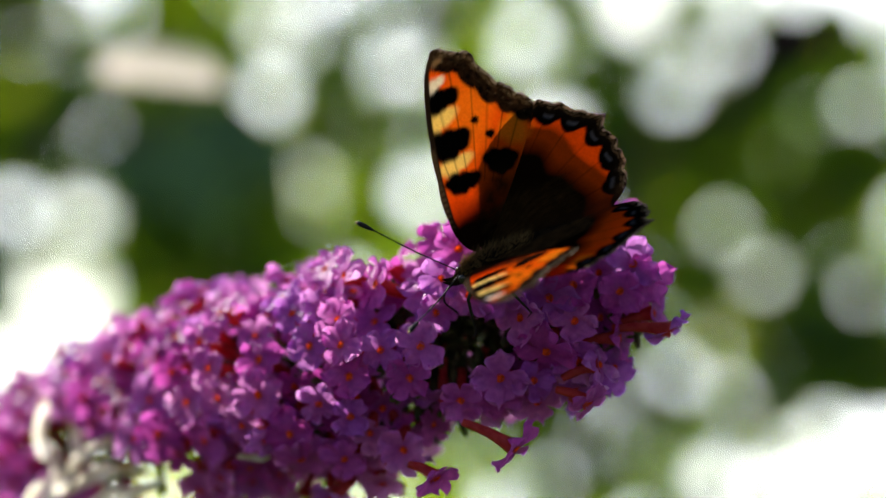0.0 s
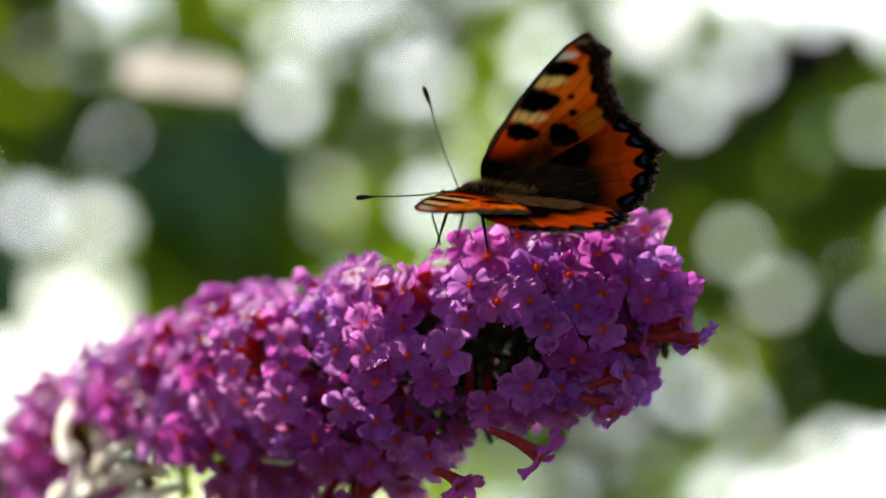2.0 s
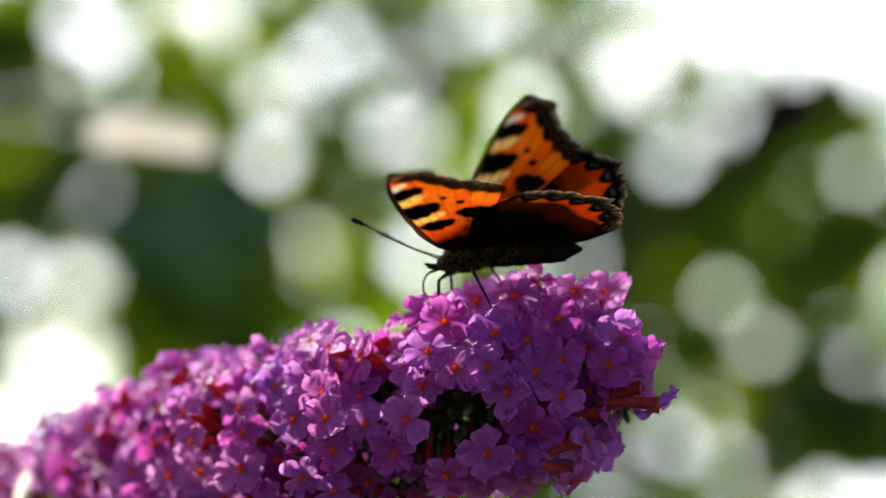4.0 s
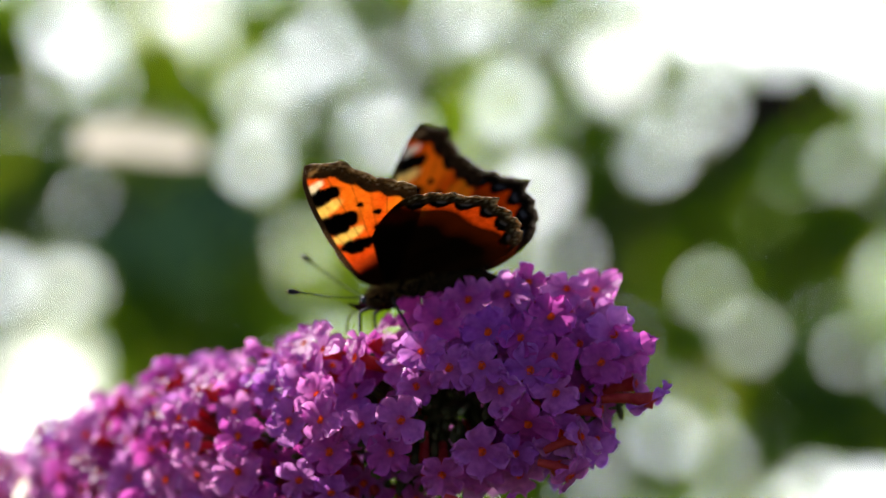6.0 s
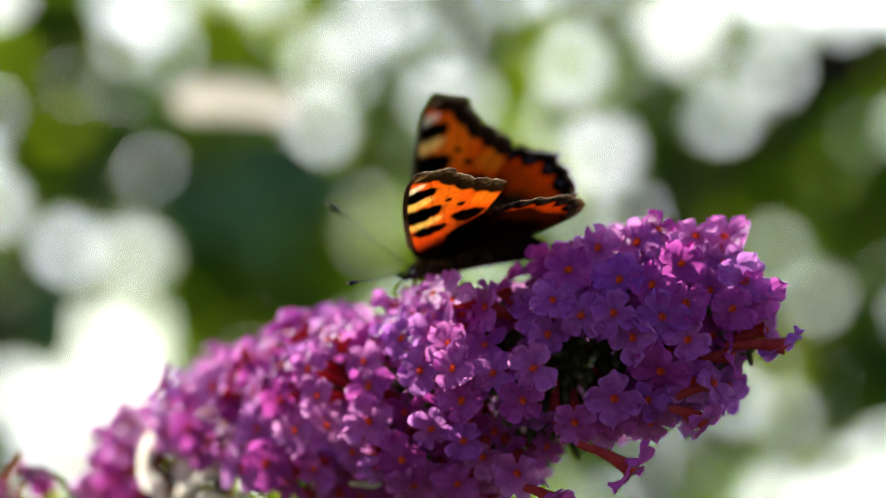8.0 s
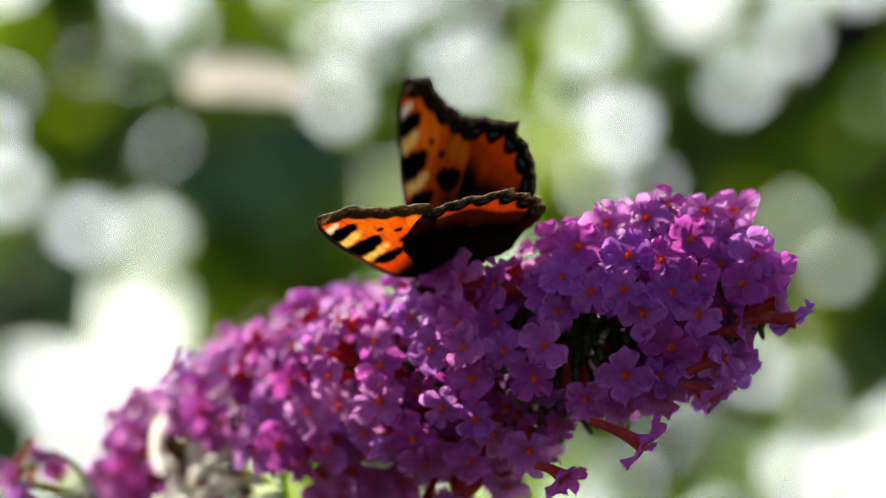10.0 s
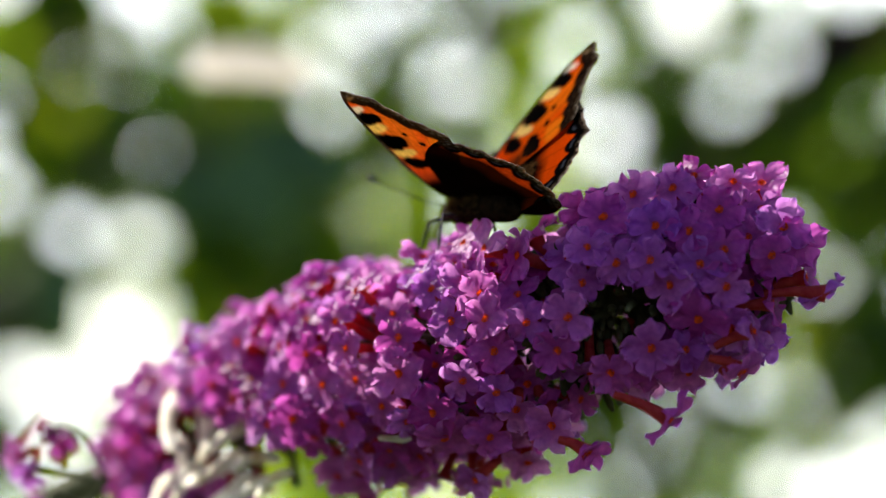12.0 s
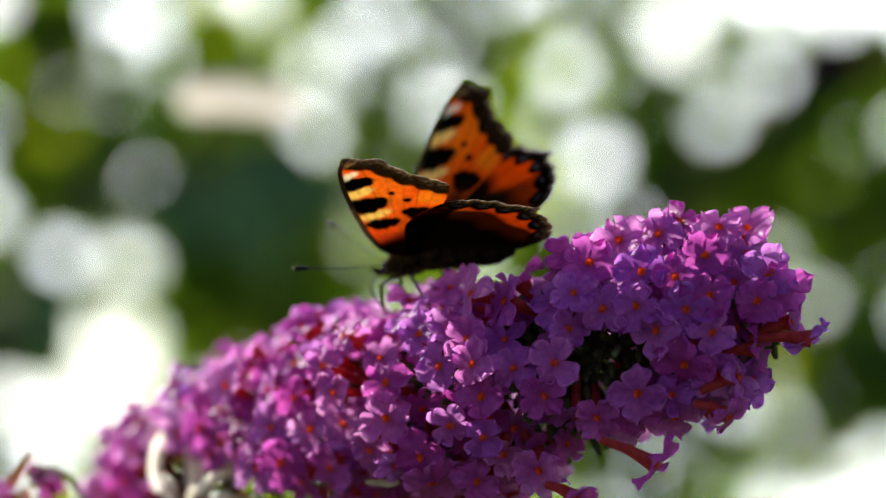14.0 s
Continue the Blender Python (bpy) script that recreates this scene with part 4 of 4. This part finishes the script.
def wing_mesh(name, outline, outer, pattern, under, side, mat, camber, drop):
    """A wing spread from its root: rays out to the outline, coloured scale by scale."""
    pts = np.array(outline)
    ang = np.unwrap(np.arctan2(pts[:, 1], pts[:, 0]))
    rad = np.hypot(pts[:, 0], pts[:, 1])
    na, nr = 180, 78
    a = np.linspace(ang[0], ang[-1], na)
    order = np.argsort(ang)
    full = np.interp(a, ang[order], rad[order])
    out0, out1 = ang[outer[0]], ang[outer[1]]
    on = np.clip((a - out0) / 0.05, 0, 1) * np.clip((out1 - a) / 0.05, 0, 1)
    full = full + on * (0.38 * np.abs(np.sin(a * 26)) - 0.2 + 0.10 * np.sin(a * 97 + 1))
    t = np.linspace(0.02, 1, nr) ** 0.85
    r = full[:, None] * t[None, :]
    u, v = (r * np.cos(a)[:, None]).ravel(), (r * np.sin(a)[:, None]).ravel()
    # distance in from the outer margin
    sel = on > 0.02
    mu, mv = full[sel] * np.cos(a[sel]), full[sel] * np.sin(a[sel])
    edge = np.sqrt(((u[:, None] - mu[None]) ** 2 + (v[:, None] - mv[None]) ** 2).min(1))
    color = np.clip(pattern(u, v, edge), 0, 1)
    ribs = 0.012 * np.abs(np.sin(np.arctan2(v, u) * 26)) * np.clip(np.hypot(u, v) / 12, 0, 1)
    w = camber * (np.hypot(u, v) / 25) ** 2 * 25 + ribs + drop - 0.04 * (edge < 1.2) * np.sin(np.arctan2(v, u) * 40)
    color = np.concatenate([color, np.clip(under(u, v, color, edge), 0, 1)])
    verts = np.concatenate([np.stack([u, side * v, w], -1), np.stack([u, side * v, w - 0.05], -1)]) * MM
    faces, n = [], na * nr
    for i in range(na - 1):
        for k in range(nr - 1):
            q = (i * nr + k, i * nr + k + 1, (i + 1) * nr + k + 1, (i + 1) * nr + k)
            faces.append(q if side < 0 else q[::-1])
            q = tuple(j + n for j in q)
            faces.append(q[::-1] if side < 0 else q)
    me = sheet(name, verts.tolist(), faces, mat)
    layer = me.color_attributes.new("scales", "FLOAT_COLOR", "POINT")
    layer.data.foreach_set("color", np.concatenate([color, np.ones((len(color), 1))], 1).astype(np.float32).ravel())
    return me


def butterfly():
    base = new("butterfly")
    wings = {}
    for side, word in ((1, "left"), (-1, "right")):
        for kind, outline, outer, pattern, under, mat, camber, drop in (("forewing", FORE_EDGE, (7, 15), fore_pattern, fore_under, WING_F, -0.02, 0.12),
                                                                 ("hindwing", HIND_EDGE, (4, 12), hind_pattern, hind_under, WING_H, -0.03, -0.12)):
            ob = new(kind, wing_mesh(kind, outline, outer, pattern, under, side, mat, camber, drop))
            ob.parent = base
            ob["label"] = f"orange {word} {kind} with black spots and dark edge"
            wings[kind, side] = ob
    for side in (1, -1):
        rng = random.Random(60 + side)
        verts, faces = [], []
        for k in range(800):
            u, v = -rng.uniform(0.5, 12.5), rng.uniform(0.2, 4.6)
            d = Vector((-rng.uniform(0.8, 1.0), side * rng.uniform(-0.05, 0.30), rng.uniform(0.02, 0.22))) * rng.uniform(1.4, 3.0)
            p = Vector((u, side * v, 0.05))
            i = len(verts)
            verts += [(p + Vector((0, 0.025, 0))) * MM, (p - Vector((0, 0.025, 0))) * MM, (p + d * 0.5 + Vector((0, 0, 0.06))) * MM, (p + d) * MM]
            faces += [(i, i + 1, i + 2), (i + 1, i + 3, i + 2), (i, i + 2, i + 3)]
        ob = new("fur", sheet("fur", verts, faces, HAIR))
        ob.parent = wings["hindwing", side]
        ob["kind"] = "stuff"
    bm = bmesh.new()
    blob(bm, (-0.1 * MM, 0, -0.1 * MM), (3.0 * MM, 1.75 * MM, 1.85 * MM), rings=12, sides=16)
    thorax = part("thorax", bm, FUR, base, "dark brown furry thorax")
    bm = bmesh.new()
    line = curve_points([(-1.8 * MM, 0, -0.2 * MM), (-6 * MM, 0, -0.6 * MM), (-10.5 * MM, 0, -1.3 * MM), (-14.2 * MM, 0, -2.1 * MM)], 22)
    sweep(bm, line, [MM * (1.15 + 0.55 * math.sin(math.pi * min(1, 0.15 + k / 26)) + 0.06 * (k % 3)) * (1 if k < 17 else (22 - k) / 5.4) for k in range(22)], 14)
    part("abdomen", bm, FUR, base, "slender dark abdomen")
    bm = bmesh.new()
    blob(bm, (3.0 * MM, 0, -0.1 * MM), (1.2 * MM, 1.15 * MM, 1.1 * MM), rings=10, sides=12)
    head = part("head", bm, FUR, base)
    feelers = {}
    for side in (1, -1):
        bm = bmesh.new()
        blob(bm, (3.25 * MM, side * 0.85 * MM, 0.05 * MM), (0.62 * MM, 0.45 * MM, 0.68 * MM), rings=8, sides=12)
        part("eye", bm, EYE, head)
        bm = bmesh.new()
        sweep(bm, curve_points([(3.7 * MM, side * 0.4 * MM, -0.5 * MM), (4.8 * MM, side * 0.35 * MM, -0.2 * MM), (5.6 * MM, side * 0.3 * MM, 0.4 * MM)], 8),
              [MM * q for q in (0.35, 0.38, 0.38, 0.34, 0.28, 0.22, 0.15, 0.05)], 8)
        part("palp", bm, FUR, head)
        # the antenna points along +x of its own space and turns on its root
        bm = bmesh.new()
        pts = curve_points([(0, 0, 0), (5.5 * MM, 0, -0.25 * MM), (11.1 * MM, 0, 0)], 26)
        sweep(bm, pts, [MM * (0.080 + 0.012 * (k % 2)) for k in range(26)], 7)
        antenna = part("antenna", bm, CHITIN, head, "thin dark ringed antenna")
        bm = bmesh.new()
        sweep(bm, [(d * MM, 0, 0) for d in (10.9, 11.6, 12.4, 13.0, 13.4)], [MM * q for q in (0.09, 0.20, 0.33, 0.32, 0.19)], 9)
        part("club", bm, CHITIN, antenna)
        bm = bmesh.new()
        sweep(bm, [(d * MM, 0, 0) for d in (13.35, 13.6, 13.72)], [MM * q for q in (0.17, 0.14, 0.04)], 8)
        part("club_tip", bm, PALE_TIP, antenna, "pale antenna tip")
        feelers[side] = antenna
        for x0, knee, foot in ((1.8, (3.6, 2.9, -1.6), (4.6, 3.6, -6.2)), (-0.6, (-1.2, 3.6, -1.4), (-2.6, 4.6, -6.0))):
            bm = bmesh.new()
            k = Vector((knee[0] * MM, side * knee[1] * MM, knee[2] * MM))
            f = Vector((foot[0] * MM, side * foot[1] * MM, foot[2] * MM))
            h = Vector((x0 * MM, side * 0.9 * MM, -1.4 * MM))
            sweep(bm, [h, h.lerp(k, 0.5) + Vector((0, 0, 0.3 * MM)), k, k.lerp(f, 0.3), k.lerp(f, 0.7), f, f + Vector((0.7 * MM, side * 0.3 * MM, -0.2 * MM))],
                  [MM * q for q in (0.26, 0.30, 0.22, 0.20, 0.15, 0.11, 0.06)], 7)
            part("leg", bm, CHITIN, base, "thin black leg")
    bm = bmesh.new()
    sweep(bm, curve_points([(4.0 * MM, 0, -0.7 * MM), (5.7 * MM, 0.1 * MM, -1.0 * MM), (6.6 * MM, 0.1 * MM, -2.6 * MM), (6.0 * MM, 0, -4.6 * MM), (5.4 * MM, 0, -6.4 * MM)], 18), [0.13 * MM] * 18, 6)
    part("proboscis", bm, CHITIN, head, "thin dark uncurled proboscis")
    rng = random.Random(31)
    verts, faces = [], []
    for k in range(1500):
        x = rng.uniform(-6.5, 3.4)
        a = rng.uniform(-0.7, math.pi + 0.7)
        r = 1.72 * math.sqrt(max(0.05, 1 - ((x + 0.3) / 4.0) ** 2)) if x > -2 else 1.35
        p = Vector((x, r * math.cos(a), r * math.sin(a) - 0.15))
        d = Vector((rng.uniform(-1.1, -0.2), math.cos(a) + rng.uniform(-.3, .3), math.sin(a) + rng.uniform(-.3, .3))).normalized() * rng.uniform(0.7, 1.7)
        s = d.orthogonal().normalized() * 0.045
        q = d.cross(s).normalized() * 0.045
        i = len(verts)
        verts += [(p + s) * MM, (p - s * 0.5 + q) * MM, (p - s * 0.5 - q) * MM, (p + d) * MM]
        faces += [(i, i + 1, i + 3), (i + 1, i + 2, i + 3), (i + 2, i, i + 3)]
    fur = new("fur", sheet("fur", verts, faces, TAN_HAIR))
    fur.parent = base
    fur["kind"] = "stuff"
    return tagged(base, "orange small tortoiseshell butterfly with black-spotted wings on the blossom", "butterfly"), wings, feelers


BUTTERFLY, WINGS, FEELERS = butterfly()

# Seconds; place in mm from (0, 0, 1.4 m); yaw, pitch, roll; left and right wing lift; sweep of both forewings; hindwing lag; hindwing sweep (degrees).
FLUTTER = [
    (0.0, 3.4, -8.0, -4.9, -5.9, 25.0, -38.1, 27.8, 48.4, 4.1, -1.1, -9.2, -0.5, -2.4, 0.1),
    (0.5, 3.4, -7.7, -4.5, -4.7, 23.5, -41.0, 25.6, 41.3, -1.4, -0.7, -10.1, -0.5, -7.1, 0.7),
    (1.0, 2.1, -5.8, -1.1, -8.4, 4.5, -43.9, 19.8, 35.0, -1.2, -2.8, -6.4, -0.5, -1.9, -0.5),
    (1.2, 2.2, -5.6, -1.5, -23.9, 2.6, -35.2, 38.2, 54.4, -0.1, 1.9, -4.5, -4.3, 2.7, 3.3),
    (1.5, -0.2, -5.7, 1.4, -10.5, -1.3, -26.7, 14.0, 45.8, 5.6, -1.9, -3.1, -0.5, 2.2, -0.3),
    (1.8, -2.3, -4.1, 1.6, -16.6, 3.1, -8.4, 4.8, 69.1, 4.1, 2.6, -3.5, -0.5, 6.9, 4.9),
    (2.0, -0.6, -2.3, 3.9, -20.4, -4.5, -9.1, 4.3, 49.7, 4.2, -5.7, -7.2, -2.1, 0.9, -1.1),
    (2.3, -0.4, -0.2, 2.9, -33.8, 7.5, -27.9, 47.5, 48.4, 1.5, 0.2, -0.5, -2.0, -3.8, 2.9),
    (2.5, -0.7, 1.9, 1.5, -33.4, 8.8, -29.1, 45.0, 47.3, 1.1, -1.5, -0.5, -2.9, -4.0, 1.8),
    (2.8, 0.9, 1.4, 7.8, -29.3, -26.8, -31.1, 28.4, 30.3, 2.8, -4.1, -0.5, -0.5, -1.1, 0.4),
    (3.0, 3.7, 2.7, 10.1, -38.6, -32.0, -20.4, 40.4, 28.4, 0.9, -1.5, -0.5, -2.2, -0.8, 2.6),
    (3.2, 4.2, 3.3, 9.3, -52.1, -23.9, -21.4, 38.1, 4.2, -1.4, -4.4, -0.5, -0.5, -2.6, 2.8),
    (3.3, 4.5, 2.6, 8.3, -42.1, -19.4, -16.8, 50.8, 28.4, 2.7, -3.8, -0.7, -0.5, -3.8, 2.1),
    (3.5, 5.6, 4.3, 7.3, -27.3, -11.2, 1.4, 36.4, 47.6, 6.6, -5.0, -2.6, -0.5, -11.1, -0.1),
    (4.0, 2.8, 3.6, 4.7, -16.7, 12.8, -12.4, 33.4, 39.3, 9.2, -7.9, -0.4, -3.3, -6.0, 1.4),
    (4.2, 3.8, 4.5, 6.3, -18.3, -2.7, -14.3, 48.0, 34.0, 8.1, -9.4, -0.5, -1.8, -6.0, 3.8),
    (6.3, -7.0, 9.0, -0.3, -12.5, 21.9, 6.3, 30.8, 63.9, 8.2, -3.7, -1.9, -0.5, 7.4, 3.5),
    (6.5, -7.3, 9.5, -0.0, -10.3, 23.1, -8.4, 47.3, 48.6, 6.9, -2.7, -0.5, -0.5, 7.9, 3.7),
    (7.0, -8.1, 9.4, 3.4, -5.4, 3.9, -9.3, 40.3, 33.9, 1.1, -4.7, -0.5, -2.0, 5.8, 2.8),
    (7.5, -11.6, 10.6, -4.8, -9.7, 44.1, -23.1, 32.8, 61.2, 2.2, -4.7, -0.5, -2.4, -1.2, 0.4),
    (8.0, -16.1, 13.3, -2.5, 0.5, 17.4, -17.8, 43.3, 39.8, 6.1, -5.5, -9.2, -7.4, 7.0, 3.9),
    (8.5, -18.1, 11.9, -8.3, -11.8, 39.3, -34.7, 46.9, 33.4, 8.5, -6.0, -1.2, -9.1, -1.2, 0.3),
    (8.7, -17.7, 11.6, -8.3, -18.3, 38.0, -20.6, 38.4, 58.6, 1.6, -5.9, -7.4, -3.3, -7.4, -0.4),
    (10.8, -18.6, 14.9, -6.1, -47.6, 20.1, -38.9, 54.2, 44.9, -10.6, -7.9, -0.5, -0.4, -10.5, 1.2),
    (11.0, -18.8, 16.6, -5.8, -45.7, 19.9, -12.2, 33.7, 66.6, -12.1, -8.8, -1.2, -0.4, -17.6, 1.0),
    (11.5, -18.7, 15.4, 0.6, -39.2, -8.6, -4.7, 27.4, 51.4, -6.2, -11.2, -0.5, -0.5, -9.1, -1.1),
    (12.0, -16.7, 15.8, -1.9, -59.6, 6.4, 8.7, 23.3, 65.5, -13.1, -17.5, -0.4, -0.5, -15.7, -3.7),
    (12.5, -17.0, 16.8, -2.8, -66.3, 18.1, 0.2, 46.0, 64.5, -19.3, -5.6, -0.5, -1.1, -19.4, 5.0),
    (13.0, -19.8, 18.8, 0.7, -41.7, -5.8, 7.7, 30.3, 59.1, -13.7, -11.7, -0.5, -0.4, -15.2, 3.8),
    (13.5, -22.1, 17.5, -0.4, -25.4, -0.2, -5.2, 39.1, 51.7, -5.8, -7.6, -8.2, -14.6, -8.8, 14.7),
    (14.0, -21.9, 17.3, -2.8, -24.5, 11.9, -17.8, 44.9, 43.1, -3.4, -6.3, -5.9, -14.0, -10.0, 11.7),
]


# Seconds; yaw and lift of the left antenna, then of the right one (degrees).
FEELING = [
    (0.0, 58, 16, -36, 37), (0.5, 56, 24, -45, 31), (1.0, 49, 8, -40, 39), (1.5, 50, 15, -33, 55), (2.0, 47, -2, -13, 64), (2.5, 29, 4, -25, 50),
    (3.0, 39, 9, -47, 30), (3.5, 54, 11, -37, 14), (4.0, 48, 38, -42, 15), (4.2, 44, 30, -48, 13), (6.3, 67, 6, -34, 42), (6.5, 61, 15, -39, 36),
    (7.0, 59, 24, -41, 27), (8.0, 53, 18, -37, 46), (11.5, 15, 21, -75, 57), (12.0, 28, 20, -60, 45), (12.5, 30, 32, -50, 40), (13.0, 40, 33, -45, 35),
    (13.5, 60, 18, -40, 28), (14.0, 59, 20, -37, 24),
]


def motions():
    walk(BUTTERFLY, [(r[0], pose(r[1] * MM, r[2] * MM, 1.4 + r[3] * MM, r[6], r[5], 180 + r[4])) for r in FLUTTER])
    for (kind, side), ob in WINGS.items():
        rows = []
        for r in FLUTTER:
            lift = (r[7] if side > 0 else r[8]) + ((r[11] if side > 0 else r[12]) if kind == "hindwing" else 0)
            turn = r[(9 if side > 0 else 10) + (4 if kind == "hindwing" else 0)]
            rows.append((r[0], pose(0, side * 1.0 * MM, 0.8 * MM, side * lift) @ pose(0, 0, 0, 0, 0, -side * turn)))
        walk(ob, rows)
    for side, ob in FEELERS.items():
        k = 1 if side > 0 else 3
        walk(ob, [(r[0], pose(3.5 * MM, side * 0.5 * MM, 0.6 * MM, 0, -r[k + 1], r[k])) for r in FEELING])


motions()
